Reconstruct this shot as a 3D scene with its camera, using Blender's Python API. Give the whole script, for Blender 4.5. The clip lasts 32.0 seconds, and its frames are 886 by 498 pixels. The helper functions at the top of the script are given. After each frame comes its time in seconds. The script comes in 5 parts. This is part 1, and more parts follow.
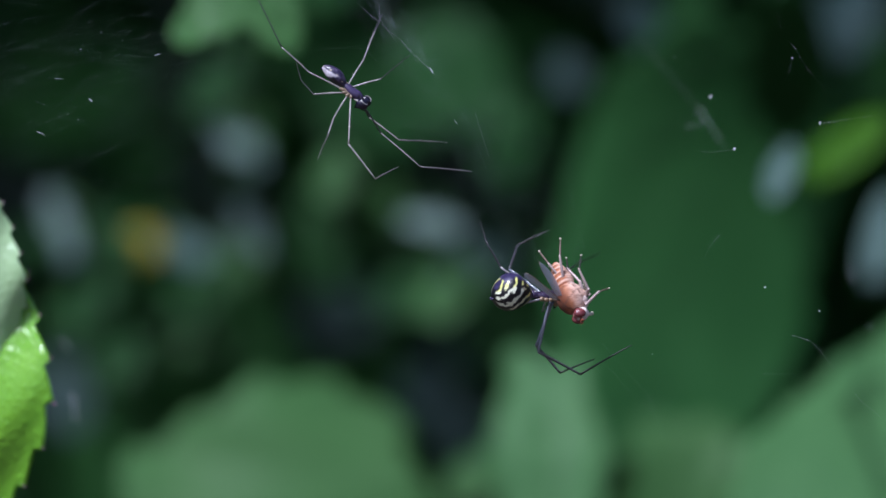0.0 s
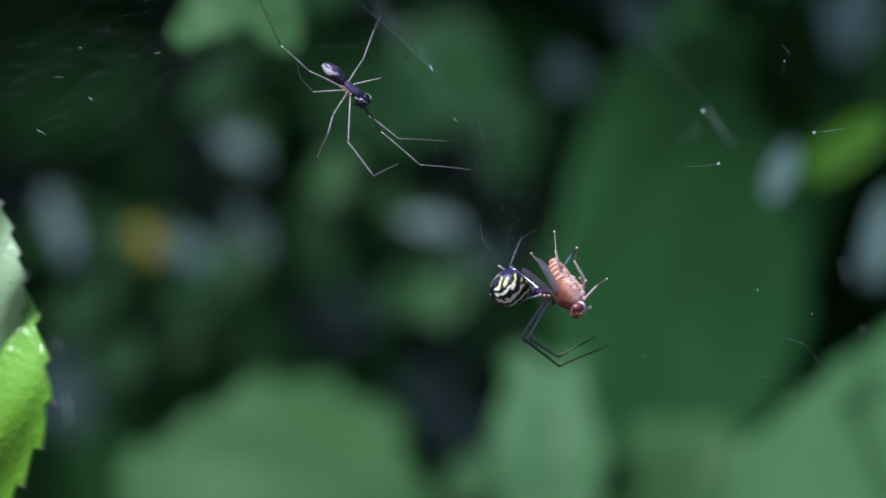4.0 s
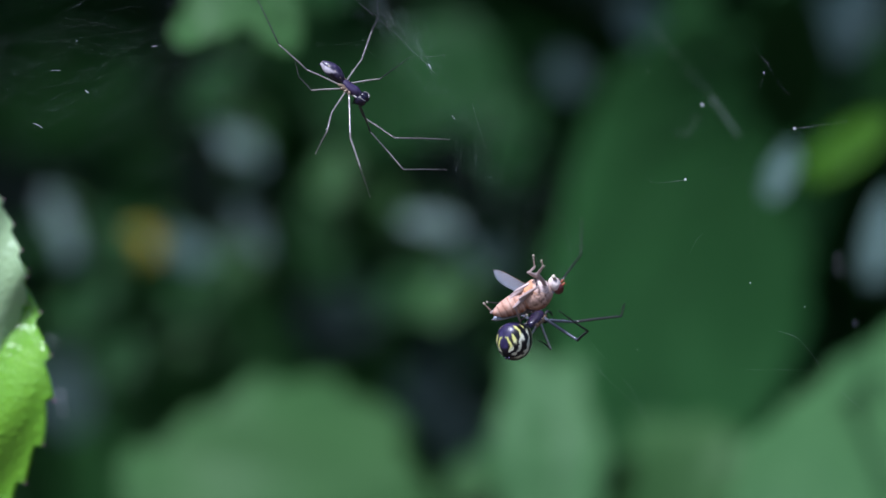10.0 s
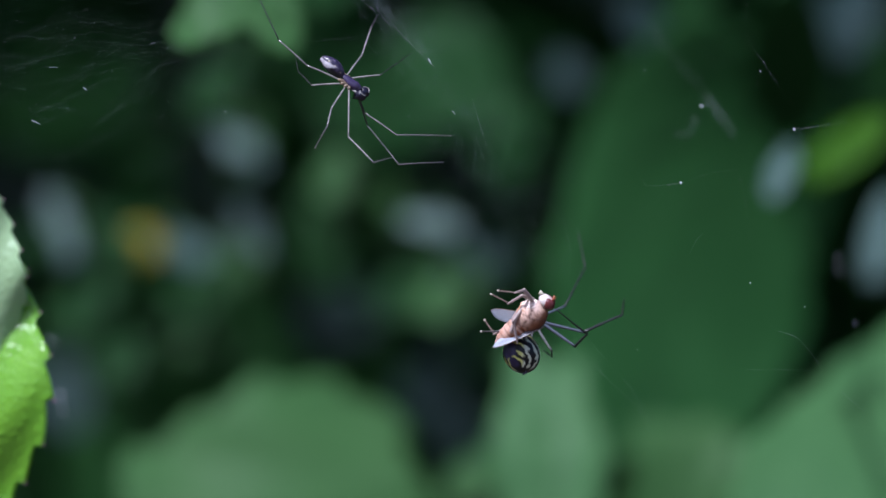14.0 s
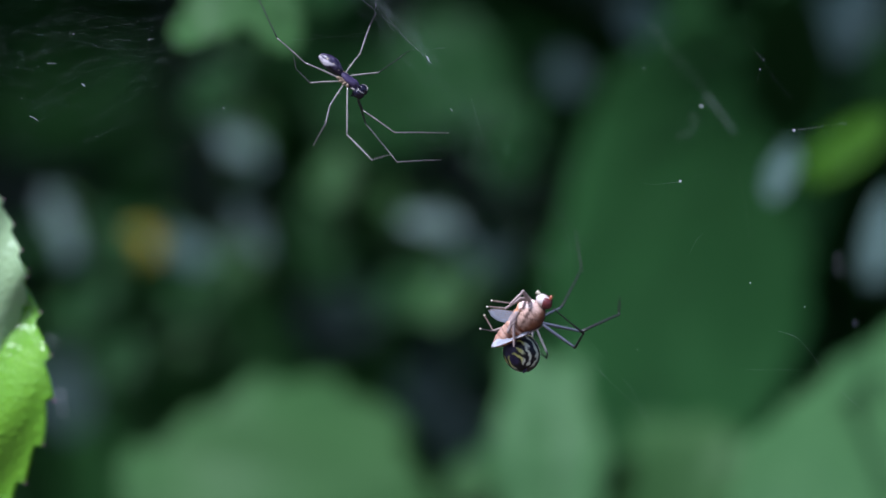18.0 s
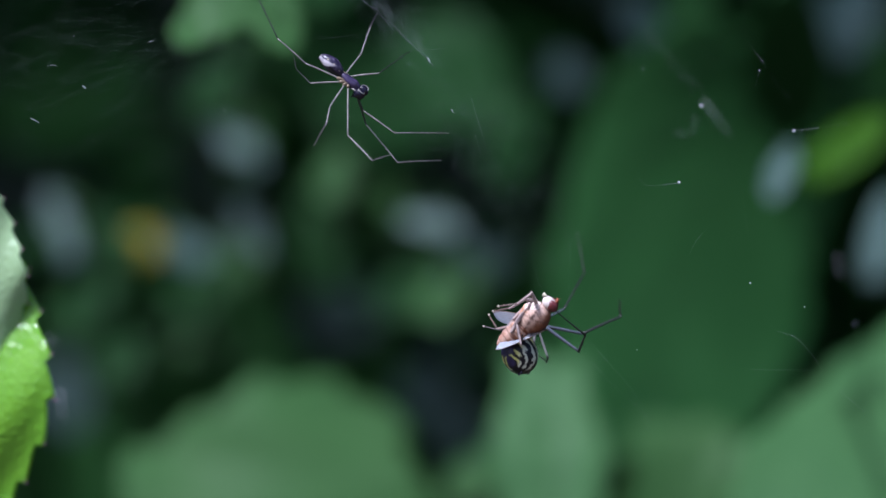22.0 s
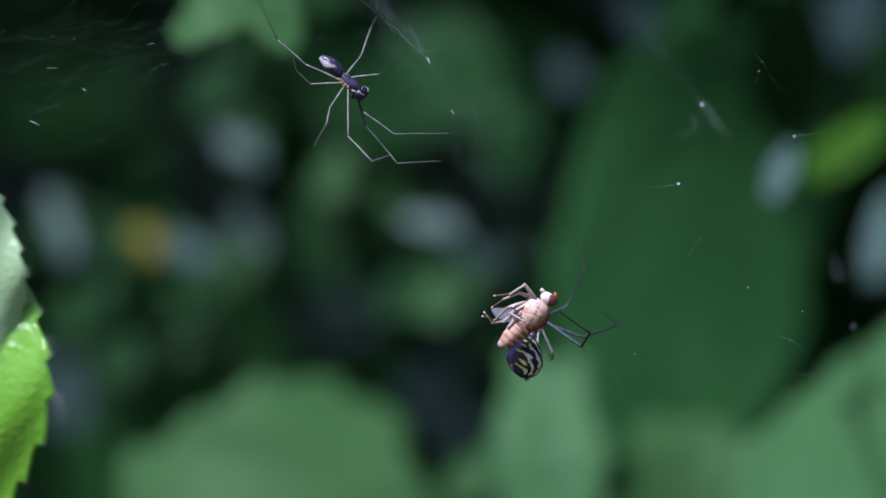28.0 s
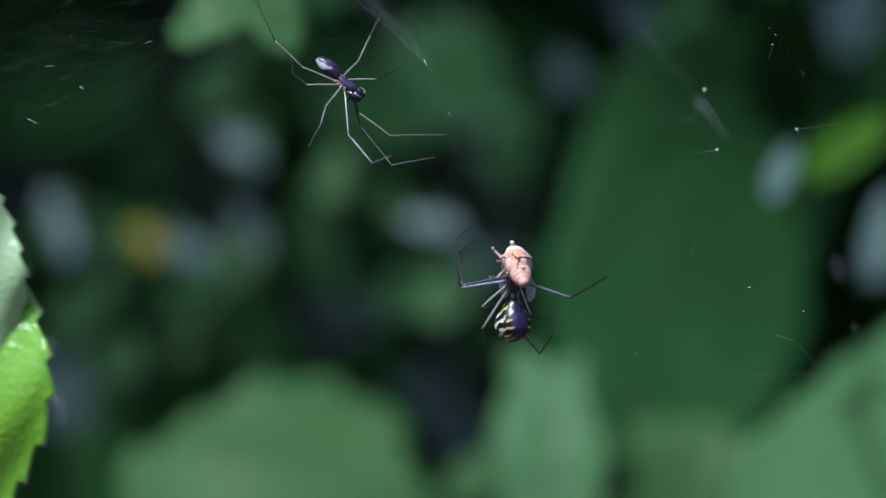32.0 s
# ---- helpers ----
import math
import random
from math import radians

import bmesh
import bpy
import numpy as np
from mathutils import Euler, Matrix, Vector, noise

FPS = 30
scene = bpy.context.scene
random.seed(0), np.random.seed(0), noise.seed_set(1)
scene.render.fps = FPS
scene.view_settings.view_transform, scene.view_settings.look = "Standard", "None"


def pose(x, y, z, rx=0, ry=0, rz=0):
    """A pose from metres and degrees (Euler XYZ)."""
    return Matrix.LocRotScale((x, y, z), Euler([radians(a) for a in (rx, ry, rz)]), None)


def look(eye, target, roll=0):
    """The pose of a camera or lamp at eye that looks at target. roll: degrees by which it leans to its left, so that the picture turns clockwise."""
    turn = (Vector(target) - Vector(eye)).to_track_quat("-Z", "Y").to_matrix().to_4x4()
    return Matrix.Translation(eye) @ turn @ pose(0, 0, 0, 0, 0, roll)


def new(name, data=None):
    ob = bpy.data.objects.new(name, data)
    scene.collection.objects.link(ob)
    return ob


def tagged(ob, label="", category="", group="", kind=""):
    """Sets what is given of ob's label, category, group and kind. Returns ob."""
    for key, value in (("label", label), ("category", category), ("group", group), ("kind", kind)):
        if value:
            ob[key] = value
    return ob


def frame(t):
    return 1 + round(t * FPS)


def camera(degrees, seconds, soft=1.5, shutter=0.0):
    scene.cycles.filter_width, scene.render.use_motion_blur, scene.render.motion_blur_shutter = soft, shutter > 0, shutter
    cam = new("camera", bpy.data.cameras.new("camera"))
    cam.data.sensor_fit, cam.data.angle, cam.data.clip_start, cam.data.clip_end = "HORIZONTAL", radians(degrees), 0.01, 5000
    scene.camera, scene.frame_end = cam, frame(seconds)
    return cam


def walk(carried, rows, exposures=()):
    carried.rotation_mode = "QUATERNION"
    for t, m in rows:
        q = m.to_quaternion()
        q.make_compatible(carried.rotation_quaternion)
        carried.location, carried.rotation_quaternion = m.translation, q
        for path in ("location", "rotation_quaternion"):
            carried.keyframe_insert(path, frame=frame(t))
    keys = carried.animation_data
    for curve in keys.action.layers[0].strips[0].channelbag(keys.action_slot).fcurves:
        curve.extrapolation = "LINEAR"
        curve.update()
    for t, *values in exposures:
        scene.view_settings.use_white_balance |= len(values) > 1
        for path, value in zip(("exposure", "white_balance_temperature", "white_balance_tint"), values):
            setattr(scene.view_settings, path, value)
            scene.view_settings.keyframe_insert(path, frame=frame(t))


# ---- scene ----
# A macro shot: the view is 71 mm wide at the plane of the spiders, 0.338 m before a long lens.
D, H = 0.338, 0.70
U = 2 * D * math.tan(radians(6.0)) / 1568          # step of the plan's grid in the focal plane: 0.0453 mm
cam = camera(12.0, 32.0, soft=1.6, shutter=0.6)
EYE = pose(0, -D, H, 90, 0, 0)
walk(cam, [(0, EYE), (32.0, EYE)], exposures=[(0, 0.90, 5400, 18), (32.0, 0.90, 5400, 18)])
cam.data.dof.use_dof = True
cam.data.dof.focus_distance = D
cam.data.dof.aperture_fstop = 17.0                # a pupil of about 9.5 mm
cam.data.dof.aperture_blades = 7

# ---- light: bright overcast sky over a shaded hedge ----
SUN_EL, SUN_AZ = radians(58), radians(222)
world = bpy.data.worlds.new("overcast_sky")
scene.world = world
world.use_nodes = True
wn = world.node_tree.nodes
sky = wn.new("ShaderNodeTexSky")
sky.sky_type, sky.sun_disc = "NISHITA", False
sky.sun_elevation, sky.sun_rotation = SUN_EL, SUN_AZ
sky.air_density, sky.dust_density = 1.0, 3.0
wn["Background"].inputs["Strength"].default_value = 0.062
world.node_tree.links.new(sky.outputs[0], wn["Background"].inputs["Color"])
sun = new("sun", bpy.data.lights.new("sun", "SUN"))
sun.data.energy, sun.data.angle, sun.data.color = 3.2, radians(9), (1.0, 0.97, 0.93)
sun.matrix_world = look((0, 0, 3), (0 - 3 * math.sin(SUN_AZ) / math.tan(SUN_EL), 0 - 3 * math.cos(SUN_AZ) / math.tan(SUN_EL), 0))


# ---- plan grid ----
def at(gx, gy, d=0.0):
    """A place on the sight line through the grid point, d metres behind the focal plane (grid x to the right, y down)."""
    k = U * (D + d) / D
    return Vector(((gx - 784) * k, d, H - (gy - 441) * k))


def view(r, u, t):
    """A direction: right, up, towards the viewer."""
    return Vector((r, -t, u)).normalized()


def basis(place, ahead, up):
    """A pose with x ahead and z as near to up as may be."""
    x = Vector(ahead).normalized()
    z = Vector(up)
    z = (z - x * z.dot(x)).normalized()
    m = Matrix((x, z.cross(x), z)).transposed().to_4x4()
    m.translation = place
    return m


# ---- materials ----
def material(name):
    m = bpy.data.materials.new(name)
    m.use_nodes = True
    nt = m.node_tree
    return m, nt, nt.nodes["Principled BSDF"]


def node(nt, kind, **values):
    n = nt.nodes.new(kind)
    for k, v in values.items():
        n.inputs[k.replace("_", " ")].default_value = v
    return n


def chitin(name, base, dark, rough=0.35, grain=9000, bump=0.15, coat=0.0, column=False, sheen=0.0, spec=0.5):
    """Insect and spider skin: two-scale mottling, fine relief. column: colours come from the mesh's own colouring."""
    m, nt, b = material(name)
    tc = nt.nodes.new("ShaderNodeTexCoord")
    fine = node(nt, "ShaderNodeTexNoise", Scale=grain, Detail=3.0)
    coarse = node(nt, "ShaderNodeTexNoise", Scale=grain / 7, Detail=2.0)
    for n in (fine, coarse):
        nt.links.new(tc.outputs["Object"], n.inputs["Vector"])
    mix = nt.nodes.new("ShaderNodeMix")
    mix.data_type = "RGBA"
    nt.links.new(coarse.outputs["Fac"], mix.inputs["Factor"])
    mix.inputs["A"].default_value = (*dark, 1)
    mix.inputs["B"].default_value = (*base, 1)
    colour = mix.outputs["Result"]
    if column:
        at_node = nt.nodes.new("ShaderNodeAttribute")
        at_node.attribute_name = "skin"
        mul = nt.nodes.new("ShaderNodeMix")
        mul.data_type, mul.blend_type = "RGBA", "MULTIPLY"
        mul.inputs["Factor"].default_value = 1.0
        nt.links.new(at_node.outputs["Color"], mul.inputs["A"])
        nt.links.new(colour, mul.inputs["B"])
        colour = mul.outputs["Result"]
    nt.links.new(colour, b.inputs["Base Color"])
    ramp = nt.nodes.new("ShaderNodeMapRange")
    ramp.inputs["To Min"].default_value, ramp.inputs["To Max"].default_value = rough - 0.1, rough + 0.12
    nt.links.new(fine.outputs["Fac"], ramp.inputs["Value"])
    nt.links.new(ramp.outputs["Result"], b.inputs["Roughness"])
    bp = node(nt, "ShaderNodeBump", Strength=bump, Distance=0.00004)
    nt.links.new(fine.outputs["Fac"], bp.inputs["Height"])
    nt.links.new(bp.outputs["Normal"], b.inputs["Normal"])
    b.inputs["Coat Weight"].default_value = coat
    b.inputs["Coat Roughness"].default_value = 0.15
    b.inputs["Sheen Weight"].default_value = sheen
    b.inputs["Specular IOR Level"].default_value = spec
    return m


def leaf_material(name, base, other, rough=0.45, through_light=0.35, vein=(0.14, 0.22, 0.08), scale=90, shine=0.22):
    """A leaf: mottled green, fine network of veins, light passing through."""
    m, nt, b = material(name)
    tc = nt.nodes.new("ShaderNodeTexCoord")
    info = nt.nodes.new("ShaderNodeObjectInfo")
    coarse = node(nt, "ShaderNodeTexNoise", Scale=scale, Detail=4.0)
    cells = node(nt, "ShaderNodeTexVoronoi", Scale=scale * 9)
    cells.feature = "DISTANCE_TO_EDGE"
    for n in (coarse, cells):
        nt.links.new(tc.outputs["Object"], n.inputs["Vector"])
    mix = nt.nodes.new("ShaderNodeMix")
    mix.data_type = "RGBA"
    nt.links.new(coarse.outputs["Fac"], mix.inputs["Factor"])
    mix.inputs["A"].default_value, mix.inputs["B"].default_value = (*base, 1), (*other, 1)
    net = nt.nodes.new("ShaderNodeMapRange")
    net.inputs["From Max"].default_value = 0.06
    net.inputs["To Min"].default_value, net.inputs["To Max"].default_value = 0.35, 0.0
    nt.links.new(cells.outputs["Distance"], net.inputs["Value"])
    veins = nt.nodes.new("ShaderNodeMix")
    veins.data_type = "RGBA"
    nt.links.new(net.outputs["Result"], veins.inputs["Factor"])
    nt.links.new(mix.outputs["Result"], veins.inputs["A"])
    veins.inputs["B"].default_value = (*vein, 1)
    hsv = nt.nodes.new("ShaderNodeHueSaturation")
    var = nt.nodes.new("ShaderNodeMapRange")
    var.inputs["To Min"].default_value, var.inputs["To Max"].default_value = 0.9, 1.1
    nt.links.new(info.outputs["Random"], var.inputs["Value"])
    nt.links.new(var.outputs["Result"], hsv.inputs["Value"])
    nt.links.new(veins.outputs["Result"], hsv.inputs["Color"])
    nt.links.new(hsv.outputs["Color"], b.inputs["Base Color"])
    b.inputs["Roughness"].default_value = rough
    b.inputs["Specular IOR Level"].default_value = shine
    bp = node(nt, "ShaderNodeBump", Strength=0.4, Distance=0.0004)
    nt.links.new(cells.outputs["Distance"], bp.inputs["Height"])
    nt.links.new(bp.outputs["Normal"], b.inputs["Normal"])
    tr = nt.nodes.new("ShaderNodeBsdfTranslucent")
    nt.links.new(hsv.outputs["Color"], tr.inputs["Color"])
    mixer = nt.nodes.new("ShaderNodeMixShader")
    mixer.inputs["Fac"].default_value = through_light
    nt.links.new(b.outputs[0], mixer.inputs[1])
    nt.links.new(tr.outputs[0], mixer.inputs[2])
    nt.links.new(mixer.outputs[0], nt.nodes["Material Output"].inputs["Surface"])
    return m


# greens graded from lit to shaded leaves: part of the light is in the colour
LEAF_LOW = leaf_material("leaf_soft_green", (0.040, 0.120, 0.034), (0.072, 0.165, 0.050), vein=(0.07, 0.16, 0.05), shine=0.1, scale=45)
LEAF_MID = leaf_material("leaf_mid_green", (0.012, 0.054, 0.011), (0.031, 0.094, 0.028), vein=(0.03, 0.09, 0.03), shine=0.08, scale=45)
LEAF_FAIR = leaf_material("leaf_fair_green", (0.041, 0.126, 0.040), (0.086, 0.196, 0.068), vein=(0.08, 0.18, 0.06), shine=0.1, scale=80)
LEAF_BROAD = leaf_material("leaf_broad_green", (0.005, 0.030, 0.005), (0.035, 0.112, 0.031), through_light=0.06, vein=(0.03, 0.09, 0.03), shine=0.08, scale=36)
LEAF_SHADED = leaf_material("leaf_shaded_green", (0.010, 0.042, 0.010), (0.018, 0.060, 0.013), vein=(0.02, 0.06, 0.02), shine=0.08)
LEAF_BRIGHT = leaf_material("leaf_bright_green", (0.11, 0.36, 0.010), (0.25, 0.52, 0.035), rough=0.2, scale=150, vein=(0.2, 0.45, 0.04), shine=0.9)
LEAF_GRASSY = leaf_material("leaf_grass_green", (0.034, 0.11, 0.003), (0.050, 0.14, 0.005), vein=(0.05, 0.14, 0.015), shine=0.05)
# the upper leaflet's whitish sheen is put into its base colour
LEAF_SHEEN = leaf_material("leaf_sheen_green", (0.33, 0.50, 0.24), (0.42, 0.58, 0.32), rough=0.4, scale=150, vein=(0.36, 0.54, 0.24), shine=0.6)
# sky glints on glossy leaves are put into these three pale colours
LEAF_PALE = leaf_material("leaf_pale_glint", (0.125, 0.205, 0.185), (0.08, 0.15, 0.13), rough=0.6, vein=(0.2, 0.26, 0.22))
LEAF_GREY = leaf_material("leaf_grey_glint", (0.030, 0.060, 0.060), (0.018, 0.044, 0.038), rough=0.6, vein=(0.05, 0.08, 0.07))
LEAF_SILVER = leaf_material("leaf_silvery_glint", (0.16, 0.22, 0.20), (0.10, 0.155, 0.14), rough=0.6, vein=(0.3, 0.36, 0.32))
LEAF_YELLOW = leaf_material("leaf_yellow", (0.33, 0.27, 0.003), (0.26, 0.21, 0.006), rough=0.6, vein=(0.3, 0.24, 0.03))
LEAF_VEIN = leaf_material("leaf_vein", (0.06, 0.14, 0.035), (0.07, 0.16, 0.045))
TOOTH_TIP = chitin("dry_tooth_tip", (0.20, 0.11, 0.13), (0.09, 0.05, 0.07), 0.6)
SKIN = chitin("patterned_abdomen_skin", (1.0, 1.0, 1.0), (0.75, 0.75, 0.8), 0.34, 9000, 0.5, coat=0.12, column=True, spec=0.35)
CARAPACE = chitin("dark_carapace", (0.07, 0.05, 0.12), (0.006, 0.004, 0.012), 0.2, 12000, 0.5, coat=0.25, spec=0.45)
VIOLET_CARAPACE = chitin("violet_carapace", (0.045, 0.03, 0.065), (0.012, 0.008, 0.018), 0.22, 5000, 0.12, coat=0.15, spec=0.4)
AMBER = chitin("amber_leg_base", (0.30, 0.21, 0.13), (0.14, 0.085, 0.05), 0.35, coat=0.1)
M_COXA = chitin("tan_leg_base", (0.28, 0.205, 0.135), (0.12, 0.085, 0.06), 0.35)
FEMUR = chitin("blue_grey_femur", (0.17, 0.18, 0.22), (0.07, 0.078, 0.105), 0.2, 14000, 0.15, coat=0.5)
TIBIA = chitin("grey_brown_tibia", (0.040, 0.036, 0.038), (0.018, 0.016, 0.02), 0.28, 14000, 0.15, coat=0.25)
PALE_FEMUR = chitin("pale_hind_femur", (0.36, 0.34, 0.34), (0.19, 0.18, 0.19), 0.25, 14000, 0.15, coat=0.4)
TARSUS = chitin("dark_tarsus", (0.016, 0.013, 0.013), (0.007, 0.006, 0.007), 0.4, 12000)
M_FEMUR = chitin("pale_tan_femur", (0.38, 0.36, 0.32), (0.09, 0.085, 0.085), 0.18, 9000, 0.3, coat=1.0)
M_TIBIA = chitin("grey_tan_tibia", (0.36, 0.34, 0.31), (0.08, 0.075, 0.08), 0.18, 9000, 0.3, coat=1.0)
M_TARSUS = chitin("grey_tarsus", (0.22, 0.20, 0.20), (0.09, 0.082, 0.09), 0.3, 12000, coat=0.3)
PALP = chitin("black_palp", (0.012, 0.009, 0.026), (0.002, 0.002, 0.006), 0.14, 9000, 0.8, coat=0.25, spec=0.4)
FLY_SKIN = chitin("tan_fly_skin", (1.0, 1.0, 1.0), (0.80, 0.74, 0.70), 0.55, 8000, 1.0, column=True, spec=0.22, sheen=0.03)
FLY_EYE = chitin("red_fly_eye", (0.18, 0.034, 0.034), (0.08, 0.013, 0.016), 0.36, 26000, 0.4, coat=0.3)
FLY_LEG = chitin("pale_fly_leg", (0.52, 0.40, 0.37), (0.22, 0.16, 0.15), 0.35, 7000, coat=0.2)
FLY_FOOT = chitin("black_fly_foot", (0.03, 0.022, 0.02), (0.015, 0.012, 0.012), 0.4)
FLY_TOE = chitin("brownish_fly_foot", (0.20, 0.13, 0.10), (0.06, 0.04, 0.035), 0.4)
FLY_PAD = chitin("white_foot_pad", (0.62, 0.57, 0.46), (0.5, 0.44, 0.32), 0.5)
FLY_ORANGE = chitin("orange_antenna", (0.42, 0.13, 0.06), (0.28, 0.07, 0.04), 0.4)


def membrane(name, tint, clear):
    """Wing skin: clear, glossy, slightly smoky."""
    m, nt, b = material(name)
    b.inputs["Base Color"].default_value = (*tint, 1)
    b.inputs["Roughness"].default_value = 0.38
    tr = nt.nodes.new("ShaderNodeBsdfTransparent")
    tc = nt.nodes.new("ShaderNodeTexCoord")
    no = node(nt, "ShaderNodeTexNoise", Scale=3000.0, Detail=2.0)
    nt.links.new(tc.outputs["Object"], no.inputs["Vector"])
    fac = nt.nodes.new("ShaderNodeMapRange")
    fac.inputs["To Min"].default_value, fac.inputs["To Max"].default_value = clear - 0.12, clear + 0.12
    nt.links.new(no.outputs["Fac"], fac.inputs["Value"])
    mixer = nt.nodes.new("ShaderNodeMixShader")
    nt.links.new(fac.outputs["Result"], mixer.inputs["Fac"])
    nt.links.new(b.outputs[0], mixer.inputs[1])
    nt.links.new(tr.outputs[0], mixer.inputs[2])
    nt.links.new(mixer.outputs[0], nt.nodes["Material Output"].inputs["Surface"])
    return m


# the wing's pale bluish tint carries the sky's reflection in its colour
WING = membrane("smoky_wing", (0.52, 0.56, 0.66), 0.52)
WING_VEIN = chitin("wing_vein", (0.24, 0.16, 0.11), (0.14, 0.09, 0.07), 0.4)
SILK = membrane("silk", (0.46, 0.56, 0.54), 0.66)
SILK_THICK = membrane("silk_bundle", (0.6, 0.64, 0.66), 0.5)
DEW = membrane("dew_drop", (0.72, 0.78, 0.80), 0.28)


def soil_material(name, base, other, scale, rough=0.9):
    m, nt, b = material(name)
    tc = nt.nodes.new("ShaderNodeTexCoord")
    n = node(nt, "ShaderNodeTexNoise", Scale=scale, Detail=8.0)
    nt.links.new(tc.outputs["Object"], n.inputs["Vector"])
    mix = nt.nodes.new("ShaderNodeMix")
    mix.data_type = "RGBA"
    nt.links.new(n.outputs["Fac"], mix.inputs["Factor"])
    mix.inputs["A"].default_value, mix.inputs["B"].default_value = (*base, 1), (*other, 1)
    nt.links.new(mix.outputs["Result"], b.inputs["Base Color"])
    b.inputs["Roughness"].default_value = rough
    bp = node(nt, "ShaderNodeBump", Strength=0.6, Distance=0.02)
    nt.links.new(n.outputs["Fac"], bp.inputs["Height"])
    nt.links.new(bp.outputs["Normal"], b.inputs["Normal"])
    return m


SOIL = soil_material("soil", (0.04, 0.03, 0.02), (0.07, 0.055, 0.04), 9)
THICKET = soil_material("thicket_shade", (0.034, 0.058, 0.044), (0.056, 0.096, 0.066), 30)


# ---- mesh helpers ----
def part(name, bm, mat, parent, label="", kind=""):
    me = bpy.data.meshes.new(name)
    bmesh.ops.recalc_face_normals(bm, faces=bm.faces)
    bm.to_mesh(me)
    bm.free()
    for p in me.polygons:
        p.use_smooth = True
    me.materials.append(mat)
    ob = new(name, me)
    ob.parent = parent
    return tagged(ob, label, kind=kind)


def tube(bm, points, radii, seg=8):
    """A round tube through the points, closed at both ends."""
    pts = [Vector(p) for p in points]
    rings, side = [], None
    for i, p in enumerate(pts):
        way = (pts[min(i + 1, len(pts) - 1)] - pts[max(i - 1, 0)]).normalized()
        if side is None:
            side = way.orthogonal().normalized()
        side = (side - way * side.dot(way)).normalized()
        other = way.cross(side)
        rings.append([bm.verts.new(p + (side * math.cos(a) + other * math.sin(a)) * radii[i])
                      for a in (2 * math.pi * k / seg for k in range(seg))])
    for a, b in zip(rings, rings[1:]):
        for k in range(seg):
            bm.faces.new((a[k], a[(k + 1) % seg], b[(k + 1) % seg], b[k]))
    bm.faces.new(rings[0][::-1])
    bm.faces.new(rings[-1])


def ball(bm, centre, rx, ry, rz, nu=14, nv=10, turn=None):
    m = Matrix.Translation(centre) @ (turn.to_4x4() if turn else Matrix.Identity(4)) @ Matrix.Diagonal((rx, ry, rz, 1))
    bmesh.ops.create_uvsphere(bm, u_segments=nu, v_segments=nv, radius=1.0, matrix=m)


def body_mesh(bm, length, profile, nx=40, na=36):
    """A body along -x from 0 to -length. profile(s) gives half width, half height and the axis's rise at s from 0 to 1."""
    rings = []
    for i in range(nx + 1):
        s = 0.5 - 0.5 * math.cos(math.pi * i / nx)
        w, h, rise = profile(s)
        rings.append([bm.verts.new((-length * s, w * math.cos(a), rise + h * math.sin(a)))
                      for a in (2 * math.pi * k / na for k in range(na))])
    for a, b in zip(rings, rings[1:]):
        for k in range(na):
            bm.faces.new((a[k], a[(k + 1) % na], b[(k + 1) % na], b[k]))
    bm.faces.new(rings[0][::-1])
    bm.faces.new(rings[-1])


def colour_skin(ob, rule):
    """Colour a mesh point by point with rule(x, y, z), linear colours."""
    layer = ob.data.color_attributes.new("skin", "FLOAT_COLOR", "POINT")
    for i, v in enumerate(ob.data.vertices):
        layer.data[i].color = (*rule(*v.co), 1.0)


def smooth(a, b, x):
    t = min(1.0, max(0.0, (x - a) / (b - a)))
    return t * t * (3 - 2 * t)


def blend(a, b, f):
    return tuple(p + (q - p) * f for p, q in zip(a, b))


# ---- ground and thicket ----
bm = bmesh.new()
bmesh.ops.create_grid(bm, x_segments=60, y_segments=60, size=30)
for v in bm.verts:
    v.co.z = 0.02 * noise.noise(v.co * 0.9)
tagged(part("ground", bm, SOIL, None), "dark bare soil beneath the hedge", "ground", kind="structure")

# the deep shade inside the hedge: a long bank with the darkness in its colour
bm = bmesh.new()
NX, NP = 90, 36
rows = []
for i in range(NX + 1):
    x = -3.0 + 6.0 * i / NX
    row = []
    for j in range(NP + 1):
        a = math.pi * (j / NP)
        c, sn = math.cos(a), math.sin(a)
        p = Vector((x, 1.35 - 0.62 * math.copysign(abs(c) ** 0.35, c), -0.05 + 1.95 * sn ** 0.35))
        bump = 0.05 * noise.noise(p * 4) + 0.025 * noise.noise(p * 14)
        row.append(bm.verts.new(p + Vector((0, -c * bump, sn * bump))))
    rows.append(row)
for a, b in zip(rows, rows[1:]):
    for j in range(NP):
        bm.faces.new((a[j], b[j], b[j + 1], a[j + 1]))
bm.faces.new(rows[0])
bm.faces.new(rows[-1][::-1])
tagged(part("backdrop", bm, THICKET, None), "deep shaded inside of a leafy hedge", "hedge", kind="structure")


